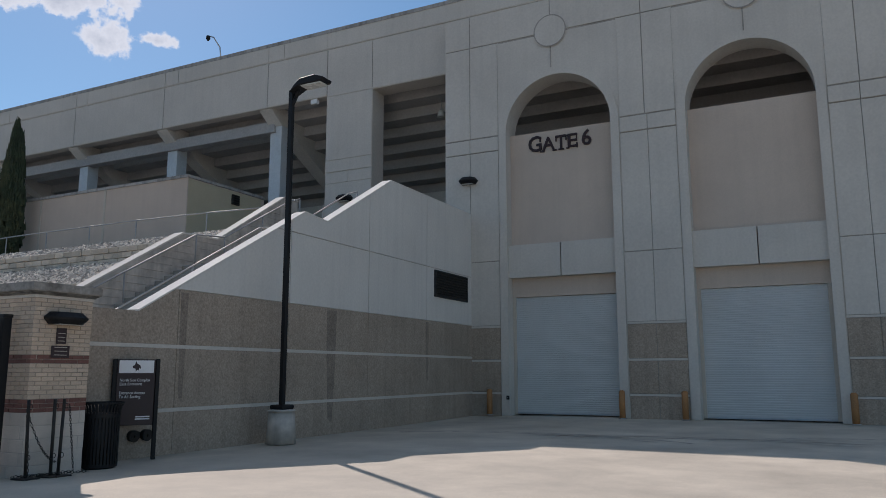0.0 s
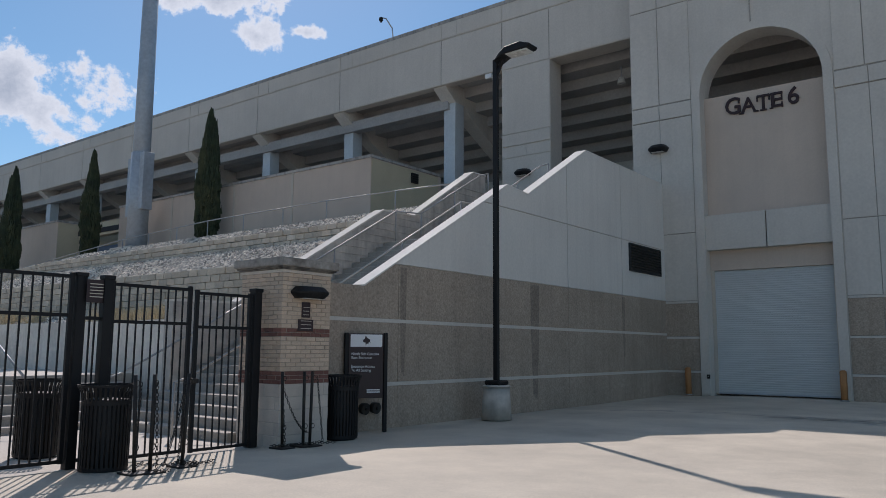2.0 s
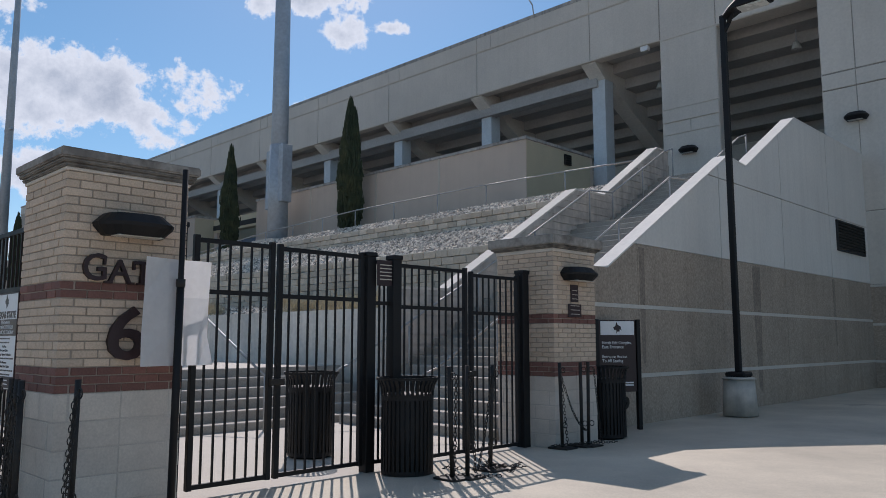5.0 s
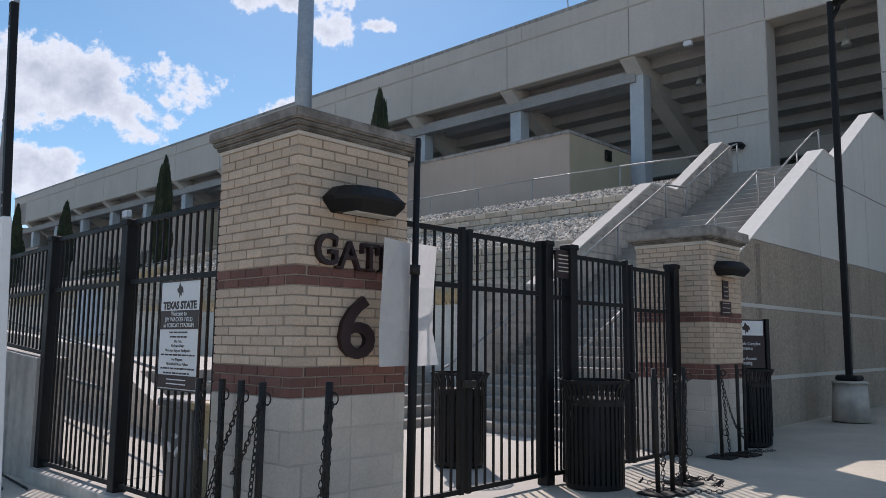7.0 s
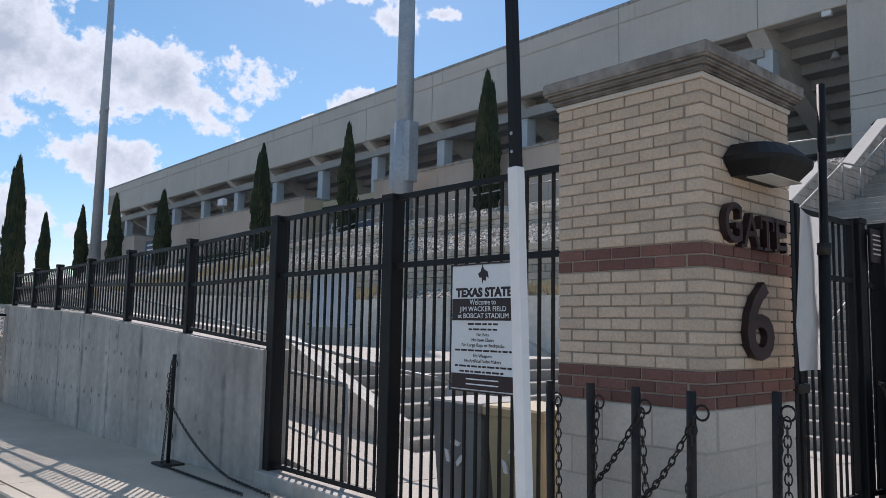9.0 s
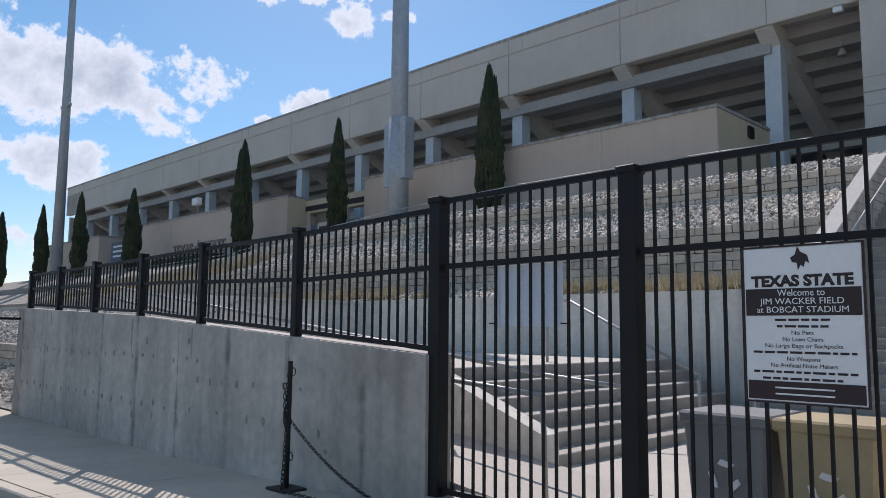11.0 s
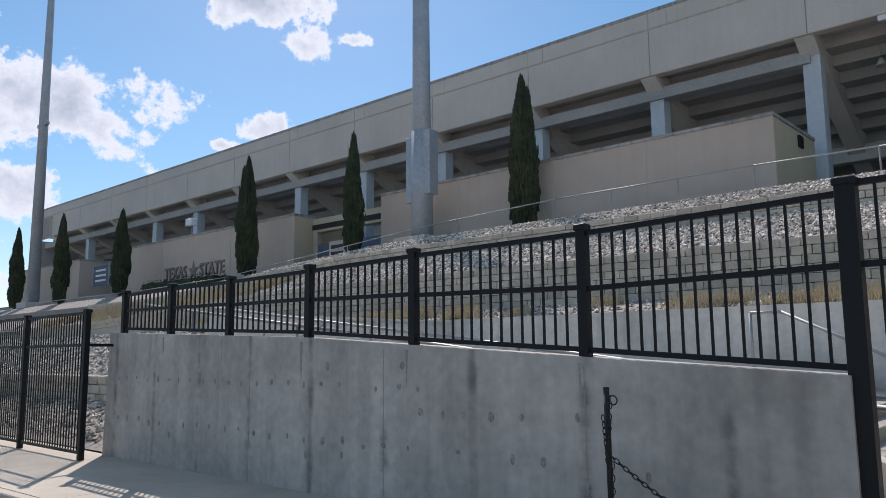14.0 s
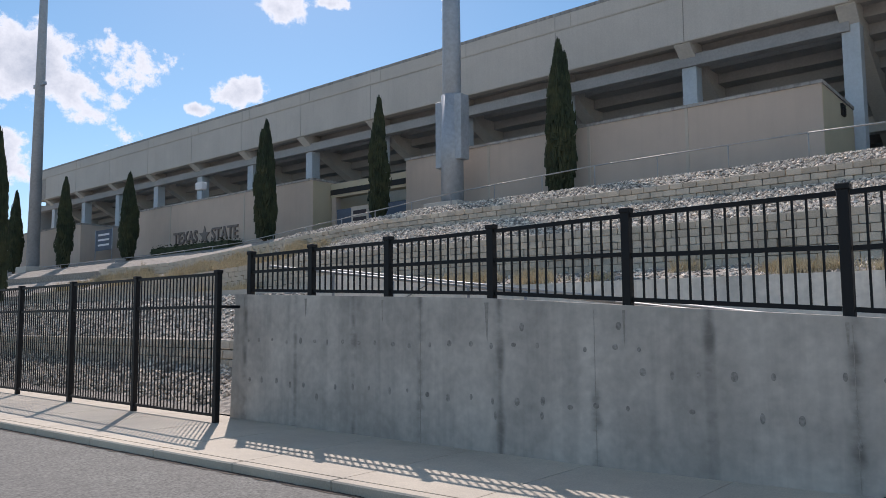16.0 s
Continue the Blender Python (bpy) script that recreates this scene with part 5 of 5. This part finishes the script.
chain_thing([((-10.22, 4.83, 1.02), (-10.2, 4.78, 0.0), 0.0), ((-10.16, 5.0, 1.02), (-10.15, 5.05, 0.0), 0.0), ((-10.31, 5.5, 1.02), (-10.28, 5.42, 0.0), 0.0), ((-10.3, 5.5, 1.0), (-10.25, 5.2, 0.0), 0.1)] + pile, "heap of black chain lying at the feet of stanchions")
chain_thing([((-10.8, 7.5, 1.0), (-10.74, 7.55, 0.0), 0.0), ((-10.8, 7.52, 0.9), (-10.72, 7.98, 0.15), 0.15), ((-10.68, 8.12, 1.0), (-10.66, 8.25, 0.0), 0.0), ((-10.9, 7.4, -0.02), (-10.5, 8.4, -0.02), 0.0), ((-10.8, 7.5, -0.02), (-10.6, 8.2, 0.0), 0.0)],
            "black chain hanging from stanchions beside the brick pillar")
chain_thing([((-17.28, 0.87, 0.95), (-17.31, 0.85, 0.45), 0.02), ((-17.35, 0.87, 0.8), (-17.3, 0.85, 0.4), 0.03), ((-17.3, 0.87, 0.5), (-15.95, 0.97, ground_z(-16) + 0.03), 0.1), ((-15.95, 0.97, ground_z(-16) + 0.03), (-15.0, 0.88, ground_z(-15) + 0.02), 0.0),
             ((-17.27, 0.85, 0.45), (-17.25, 0.8, -0.2), 0.02), ((-17.15, 0.78, ground_z(-17) + 0.02), (-15.2, 0.72, ground_z(-15.2) + 0.02), 0.0)],
            "black chain trailing from a stanchion onto the footpath")

sp = thing("loose_pole", "black pole in a white square sleeve on the footpath", "pole", (-10.45, -0.8, ground_z(-10.5)))
sp.matrix_world = Matrix.Translation((-10.415, -0.79, ground_z(-10.5))) @ Euler((radians(1.6), radians(-1.2), 0)).to_matrix().to_4x4()
part("sleeve", bevelled(boxes((-0.021, 0.021, -0.021, 0.021, 0, 1.97)), 0.004), WHITE_SIGN, sp, "white painted sleeve")
part("pole", bevelled(boxes((-0.0165, 0.0165, -0.0165, 0.0165, 1.9, 2.98)), 0.002), BLACK, sp)
part("foot", bevelled(boxes((-0.2, 0.2, -0.2, 0.2, 0, 0.03)), 0.006), BLACK_ROUGH, sp)
for z in (2.02, 2.08, 2.86, 2.92):
    part("bolt", tube(bmesh.new(), (0.0, -0.0165, z), (0.0, -0.02, z), 0.006, n=6), GALV, sp)
bp = thing("board_pole", "thin black pole carrying creased white boards beside the pillar", "pole", (-10.6, 1.87, ground_z(-10.6)))
part("pole", tube(bmesh.new(), (0, 0, 0), (0.03, 0, 2.9), 0.024, n=10), BLACK, bp)
part("sleeve", tube(bmesh.new(), (0, 0, 0), (0.02, 0, 1.95), 0.032, n=10), BLACK, bp)
part("collar", tube(bmesh.new(), (0.019, 0, 1.9), (0.021, 0, 1.97), 0.038, n=10), BLACK_ROUGH, bp)
b2 = bmesh.new()
cols = [(-0.3, 0.0), (-0.08, -0.035), (0.06, -0.05), (0.22, -0.06), (0.33, -0.1)]
rows = []
for z in (1.25, 1.5, 1.82, 2.14):
    rows.append([b2.verts.new((cx2 + 0.02 * math.sin(z * 5 + dy * 9), dy + (0.05 if z < 1.4 and dy > 0.25 else 0), z)) for dy, cx2 in cols])
for ra, rb in zip(rows, rows[1:]):
    for i in range(4):
        b2.faces.new((ra[i], ra[i + 1], rb[i + 1], rb[i]))
bmesh.ops.solidify(b2, geom=list(b2.faces), thickness=0.006)
part("board", b2, PAPER, bp, "creased white board")


# ---- handrails ----
def railing(label, pts, posts, r=0.024, drop=0.95, name="handrail", low=True):
    ob = thing(name, label, "handrail")
    part("top_rail", pipe(bmesh.new(), pts, r), RAIL_STEEL, ob)
    for x, y, z, d in posts:
        part("post", tube(bmesh.new(), (x, y, z), (x, y, z - d), r * 0.9), RAIL_STEEL, ob)
    return ob


path = [(-16.0, 18.7, 6.7), (-19.0, 19.25, 6.92), (-22.5, 19.3, 6.98), (-30, 19.3, 6.95), (-37, 19.3, 6.7), (-44, 19.3, 6.2), (-52, 19.2, 5.6), (-60, 18.6, 5.35), (-75, 18.0, 5.3)]
posts = []
for (xa, ya, za), (xb, yb, zb) in zip(path, path[1:]):
    n = max(1, round((xa - xb) / 2.4))
    for k in range(n):
        f = k / n
        posts.append((xa + (xb - xa) * f, ya + (yb - ya) * f, za + (zb - za) * f, 1.05))
railing("galvanised pipe handrail along the upper gravel edge", path, posts, 0.026)


def stair_z(y):
    if y < 7.5:
        return -0.1
    return -0.1 + (y - 7.5) * 0.566 if y < 15.35 else (4.35 if y < 16.3 else 4.35 + (y - 16.3) * 0.568)


for x in (-13.2, -15.45):
    pts = [(x, 7.2, -0.1), (x, 7.2, 0.85), (x, 7.5, 0.95)] + [(x, y, stair_z(y) + 0.92) for y in (11, 15.3, 16.4, 19.3)] + [(x, 19.8, 7.15), (x, 19.8, 6.2)]
    railing("grey steel handrail climbing beside the main stair", pts, [(x, y, stair_z(y) + 0.92, 0.95) for y in (9, 11, 13, 15.3, 16.4, 18)], 0.022)
railing("grey steel handrail at the ramp", [(-14.62, 1.42, -0.09), (-14.65, 1.42, 0.83), (-15.6, 1.42, 0.9), (-20, 1.46, 1.42), (-26, 1.46, 2.1)], [(x, 1.45, 0.9 + (-15.6 - x) * 0.116, 0.9) for x in (-17, -19.5, -22, -24.5)], 0.022)
railing("grey steel handrail at the ramp", [(-14.62, 2.7, -0.09), (-14.65, 2.7, 0.83), (-15.6, 2.7, 0.9), (-20, 2.7, 1.42), (-26, 2.7, 2.1)], [(x, 2.7, 0.9 + (-15.6 - x) * 0.116, 0.9) for x in (-17, -19.5, -22, -24.5)], 0.022)
railing("grey steel handrail on the side steps", [(-15.6, 5.9, -0.09), (-15.6, 5.9, 0.8), (-17.6, 5.9, 1.78), (-18.0, 5.9, 1.78), (-18.0, 5.9, 0.87)], [], 0.022)


# ---- floodlight poles ----
def flood_pole(x, y, z, r, h, label, collar, thin=0.011):
    ob = thing("light_pole", label, "light pole", (x, y, z), "floodlight poles")
    part("pole", tube(bmesh.new(), (0, 0, 0), (0, 0, h), r, r * (1 - thin * h), n=12), GALV, ob)
    part("footing", bevelled(boxes((-1.0, 1.0, -0.9, 0.9, -0.5, 0.32)), 0.03), CONCRETE_WHITE, ob, "white concrete footing")
    if collar:
        part("sleeve", tube(bmesh.new(), (0, 0, 0.3), (0, 0, 5.35), r * 1.12, r * 1.06, n=12), GALV, ob)
        part("cabinet", bevelled(boxes((r * 0.7, r * 1.62, -0.3, 0.3, 2.3, 5.3)), 0.02), GALV, ob, "grey control cabinet")
        part("cabinet", bevelled(boxes((-r * 1.62, -r * 0.7, -0.3, 0.3, 2.0, 5.1)), 0.02), GALV, ob, "grey control cabinet")
    else:
        part("bracket", bevelled(boxes((-1.0, 0.9, -0.15, 0.15, 15.2, 15.5)), 0.02), GALV, ob)
    b3 = bmesh.new()
    for k in range(int((h - 6.2) / 0.45)):
        zz = 6.0 + 0.45 * k
        rr = r * (1 - thin * zz)
        tube(b3, (-rr, 0, zz), (-rr - 0.16, 0, zz), 0.02, n=4)
    tagged(part("climbing_pegs", b3, GALV, ob), kind="stuff")
    return ob


flood_pole(-37.98, 20.6, 6.15, 0.47, 17.5, "tall galvanised floodlight pole with side cabinets", True)
flood_pole(-80.9, 19.5, 5.3, 0.5, 46, "tall galvanised floodlight pole, far off", False, 0.0165)


# ---- planting ----
def cypress_meshes(seed, twin):
    rng = random.Random(seed)
    b3 = bmesh.new()
    def plume(cx, cy, h, rmax, count):
        for k in range(count):
            f = rng.random() ** 0.85
            z = f * h
            prof = min(1.0, 0.62 + 2.2 * f) * min(1.0, ((1 - f) / 0.55) ** 0.7) * 0.9
            a = rng.uniform(0, 2 * math.pi)
            lump = 1 + 0.16 * math.sin(a * 3 + z * 1.3 + seed) + 0.1 * math.sin(z * 4 + a * 2)
            rr = rmax * prof * lump * rng.uniform(0.72, 1.03)
            p = Vector((cx + rr * math.cos(a), cy + rr * math.sin(a), z))
            ln = rng.uniform(0.25, 0.55)
            out = Vector((math.cos(a), math.sin(a), 0))
            tip = p + Vector((0, 0, ln)) + out * rng.uniform(-0.06, 0.1)
            w = rng.uniform(0.05, 0.11)
            side = Vector((-math.sin(a), math.cos(a), 0)) * w
            base = [b3.verts.new(p + side), b3.verts.new(p - side), b3.verts.new(p + out * w), b3.verts.new(tip)]
            b3.faces.new((base[0], base[2], base[3]))
            b3.faces.new((base[2], base[1], base[3]))
            b3.faces.new((base[1], base[0], base[3]))
        tube(b3, (cx, cy, 0.1), (cx, cy, h * 0.5), rmax * 0.6, rmax * 0.66, n=8)
        tube(b3, (cx, cy, h * 0.5), (cx, cy, h * 0.93), rmax * 0.66, rmax * 0.08, n=8)
    plume(0, 0, 1.0 * 7, 0.6, 2600)
    if twin:
        plume(0.28, 0.1, 6.4, 0.42, 1100)
        plume(-0.25, -0.1, 5.9, 0.4, 900)
    return mesh_of("crown", b3, CYPRESS)


CROWNS = [cypress_meshes(3, True), cypress_meshes(8, False), cypress_meshes(14, True)]
TRUNK = mesh_of("trunk", tube(bmesh.new(), (0, 0, -0.5), (0, 0, 1.2), 0.13, 0.1, n=8), BARK)
for k, (x, y, tip, w) in enumerate(((-32.46, 20.9, 13.0, 0.9), (-42.53, 20.4, 12.45, 0.84), (-50.68, 19.7, 12.5, 0.9), (-65.3, 19.4, 11.4, 1.0), (-73.0, 18.5, 11.95, 0.95), (-82.5, 18.7, 12.0, 0.95), (-53.0, 6.9, 10.0, 0.8), (-90, 17.5, 12.0, 1.0))):
    z = terrain(x, y) if y > 9.2 else along(LOWER_PROFILE, y)
    tree = thing("cypress", "tall dark green columnar cypress on the terrace", "tree", (x, y, z), "row of cypresses")
    share("trunk", TRUNK, tree)
    share("crown", CROWNS[k % 3], tree, (0, 0, 0.1), k * 1.7, (w, w, (tip - z - 0.25) / 7.3))


def fan_mesh(name, verts, faces, mat, label, category):
    me = bpy.data.meshes.new(name)
    me.from_pydata(verts, [], faces)
    me.materials.append(mat)
    return tagged(new(name, me), label, category, kind="stuff")


def grass_field(spots, count, label, height=0.4):
    rng = random.Random(5)
    verts, faces = [], []
    clumps = []
    for k in range(count // 34):
        x0, x1, y0, y1 = spots[k % len(spots)]
        clumps.append((rng.uniform(x0, x1), rng.uniform(y0, y1), rng.uniform(0.5, 1.25)))
    for k in range(count):
        qx, qy, size = clumps[k % len(clumps)]
        cx, cy = qx + rng.gauss(0, 0.22 * size), min(spots[0][3] + 1, max(9.32, qy + rng.gauss(0, 0.2 * size)))
        z = terrain(cx, cy)
        hh = height * size * rng.uniform(0.6, 1.2)
        for b in range(9):
            a = rng.uniform(0, 2 * math.pi)
            px, py = cx + rng.uniform(-0.12, 0.12), cy + rng.uniform(-0.12, 0.12)
            w = rng.uniform(0.008, 0.016)
            lean = rng.uniform(0.02, 0.22)
            n = len(verts)
            verts += [(px - w * math.sin(a), py + w * math.cos(a), z), (px + w * math.sin(a), py - w * math.cos(a), z), (px + lean * math.cos(a), py + lean * math.sin(a), z + hh * rng.uniform(0.6, 1.0))]
            faces.append((n, n + 1, n + 2))
    return fan_mesh("dry_grass", verts, faces, DRY_GRASS, label, "grass")


grass_field([(-20.8, -16.5, 9.4, 10.6), (-18.6, -16.5, 9.4, 9.9), (-30, -20.8, 9.4, 11.5), (-44, -28, 9.4, 11.9)], 1500, "straw-coloured dry ornamental grass above the garden wall", 0.36)
grass_field([(-62, -42, 11.5, 16.0), (-52, -40, 10.0, 15.0)], 3000, "straw-coloured dry grass on the far bank", 0.5)

rng = random.Random(11)
verts, faces = [], []
OCT = ((1, 0, 0), (-1, 0, 0), (0, 1, 0), (0, -1, 0), (0, 0, 1), (0, 0, -0.5))
OCTF = ((0, 2, 4), (2, 1, 4), (1, 3, 4), (3, 0, 4), (2, 0, 5), (1, 2, 5), (3, 1, 5), (0, 3, 5))


def rock(x, y, z, s):
    n = len(verts)
    a = rng.uniform(0, 6.28)
    ca, sa = math.cos(a), math.sin(a)
    sx, sy, sz = s * rng.uniform(0.7, 1.4), s * rng.uniform(0.6, 1.1), s * rng.uniform(0.5, 0.95)
    for ox, oy, oz in OCT:
        u, v = ox * sx * rng.uniform(0.7, 1.2), oy * sy * rng.uniform(0.7, 1.2)
        verts.append((x + u * ca - v * sa, y + u * sa + v * ca, z + oz * sz))
    faces.extend((n + a2, n + b2, n + c2) for a2, b2, c2 in OCTF)


for k in range(24000):
    x = -16.1 - 30 * rng.random() ** 1.3
    y = rng.uniform(12.5, 16.1) if k % 3 else rng.uniform(16.4, 19.0)
    rock(x, y, terrain(x, y) + 0.02, rng.uniform(0.035, 0.09))
for k in range(9000):
    x = -27.6 - 20 * rng.random()
    y = rng.uniform(1.5, 2.9) if k % 3 == 0 else rng.uniform(3.1, 5.4)
    rock(x, y, along(LOWER_PROFILE, y) + 0.01, rng.uniform(0.035, 0.08))
for k in range(3000):
    x = rng.uniform(-48, -16.3)
    y = rng.uniform(9.3, 12.2)
    rock(x, y, terrain(x, y) + 0.01, rng.uniform(0.04, 0.08))
fan_mesh("gravel", verts, faces, GRAVEL, "loose pale limestone gravel on the terraces", "gravel")

bush = thing("clipped_hedge", "low dark clipped hedge under the wall lettering", "hedge", (-59.2, 20.6, 5.2))
rng = random.Random(21)
b2 = bmesh.new()
for k in range(2600):
    p = Vector((rng.uniform(-4.5, 4.5), rng.uniform(-0.6, 0.6), rng.uniform(0, 1.0) * (0.85 + 0.15 * math.sin(k))))
    a, w = rng.uniform(0, 6.28), rng.uniform(0.06, 0.12)
    d = Vector((math.cos(a), math.sin(a), rng.uniform(-0.5, 0.9))).normalized() * w * 1.6
    s = d.orthogonal().normalized() * w * 0.5
    b2.faces.new([b2.verts.new(p - s), b2.verts.new(p + s), b2.verts.new(p + d)])
box(b2, -4.4, 4.4, -0.5, 0.5, -0.1, 0.8)
part("foliage", b2, BUSH, bush)
fl = thing("flood_lamp", "small white floodlight on a short stem", "lamp", (-60.5, 21.9, 9.2))
part("stem", tube(bmesh.new(), (0, 0, 0), (0, 0, 0.7), 0.04), GALV, fl)
part("head", bevelled(boxes((-0.4, 0.4, -0.3, 0.1, 0.65, 1.15)), 0.04), WHITE_SIGN, fl)


# ---- form-tie marks and pour joints of the retaining wall ----
TIE = mesh_of("tie_mark", tube(bmesh.new(), (0, 0, 0), (0, -0.003, 0), 0.033, n=10), TIE_STAIN)
rw = [o for o in scene.objects if o.name == "wall_retaining"][0]
rng = random.Random(4)
for z, x0, x1, step, share_of in ((0.94, -19.55, -26.1, 0.31, 0.92), (0.72, -17.4, -20.1, 0.31, 0.75), (0.34, -17.1, -26.1, 0.33, 0.85), (0.18, -17.0, -24.5, 0.62, 0.35), (1.16, -18.6, -22.0, 0.6, 0.4)):
    x = x0
    while x > x1:
        if rng.random() < share_of:
            share("tie_mark", TIE, rw, (x + rng.uniform(-0.03, 0.03), 1.0985, z + rng.uniform(-0.025, 0.025)), 0, (rng.uniform(0.55, 1.1), 1, rng.uniform(0.7, 1.6)))
        x -= step
for x in (-17.65, -20.07, -22.49):
    part("pour_joint", boxes((x - 0.003, x + 0.003, 1.0975, 1.1, -0.4, wall_top(x) - 0.03)), JOINT, rw)
b2 = bmesh.new()
prism(b2, [(-15.62, 1.08), (-21.5, 1.45), (-26.4, 1.62), (-26.4, 1.66), (-21.5, 1.49), (-15.62, 1.12)], "y", 1.097, 1.42)
part("coping", b2, WALL_CAST, rw, "thin sunlit top edge")


for x in RAIL_X[1:]:
    w, drop = rng.uniform(0.012, 0.03), rng.uniform(0.18, 0.5)
    z = wall_top(x)
    part("run_off_stain", prism(bmesh.new(), [(x - w, z - 0.01), (x + w, z - 0.01), (x + w * 0.6, z - drop * 0.6), (x + w * 0.2, z - drop), (x - w * 0.3, z - drop * 0.8)], "y", 1.0982, 1.1), JOINT, rw, "dark run-off stain")
for y, w, z0 in ((16.6, 0.22, 0.2), (11.45, 0.1, 0.9), (21.9, 0.1, 1.2)):
    part("run_off_stain", prism(bmesh.new(), [(y - w, 3.1), (y + w, 3.1), (y + w * 0.8, 1.6), (y + w * 0.4, z0), (y - w * 0.5, z0 + 0.1), (y - w * 0.9, 1.9)], "x", SX + 0.011, SX + 0.0135), AGG_STAIN, stair_wall, "damp vertical stain")
fire = thing("hose_connection", "pair of dark round hose caps on the stair wall", "pipe fitting", (SX + 0.002, 10.45, 0.33))
for dy in (-0.15, 0.15):
    cap = part("cap", tube(bmesh.new(), (0.0, dy, 0), (0.12, dy, -0.01), 0.1, 0.11, n=14), BLACK_ROUGH, fire)
    part("nut", tube(bmesh.new(), (0.12, dy, -0.01), (0.15, dy, -0.012), 0.03, 0.025, n=6), BLACK_ROUGH, cap)
part("plate", bevelled(boxes((0, 0.015, -0.2, 0.2, -0.06, 0.06)), 0.005), BLACK_ROUGH, fire)
ban = thing("wall_banner", "slate blue banner by the far entry", "banner", (-74.0, 21.9, 6.7))
part("cloth", bevelled(boxes((-1.3, 1.3, 0, 0.03, 0, 1.6)), 0.005), BANNER, ban)
for k in range(3):
    part("writing_bar", boxes((-0.9, 0.9, -0.006, 0, 0.35 + 0.4 * k, 0.5 + 0.4 * k)), PAPER, ban)
for x in (-1.35, 1.35):
    part("pole", tube(bmesh.new(), (x, 0.015, -0.9), (x, 0.015, 1.7), 0.04), GALV, ban)


# ---- block walls of the terraces ----
def block_wall(name, label, y, x0, x1, z_of, courses, h, near):
    ob = structure(name, boxes((x1, x0, y + 0.05, y + 0.3, z_of(x0) - 0.6, z_of(x0) + courses * h - 0.15 - (z_of(x0) - z_of(x1)))), JOINT, label, "wall")
    shapes = []
    for k in range(4):
        b3 = bevelled(boxes((-0.203, 0.203, -0.13, 0.16, 0.006, h - 0.006)), 0.014)
        for v in b3.verts:
            v.co += Vector((0, rng.uniform(-0.012, 0.012), 0)) if v.co.y < 0 else Vector()
        shapes.append(mesh_of("stone_block", b3, STONE))
    joined = bmesh.new()
    for c in range(courses):
        x = x0 - 0.21 - (0.21 if c % 2 else 0)
        while x > x1:
            z = z_of(x) + c * h
            jut = rng.uniform(-0.015, 0.015) + 0.012 * c
            if x > near:
                share("stone_block", shapes[rng.randrange(4)], ob, (x, y + jut, z))
            else:
                box(joined, x - 0.2, x + 0.2, y + jut - 0.13, y + 0.16, z + 0.008, z + h - 0.008)
            x -= 0.42
    tagged(part("far_blocks", joined, STONE, ob), kind="stuff")
    return ob


block_wall("wall_block_1", "coursed tan stone block wall of the lower terrace", 12.2, -16.0, -62, lambda x: terrain(x, 12.25) - 0.05, 6, 0.195, -38)
block_wall("wall_block_2", "coursed tan stone block wall of the upper terrace", 16.1, -16.0, -62, lambda x: terrain(x, 16.15) - 0.1, 3, 0.19, -42)
block_wall("wall_block_3", "dark stone block wall in the gravel bank", 2.95, -27.4, -60, lambda x: 0.3, 3, 0.19, -46)
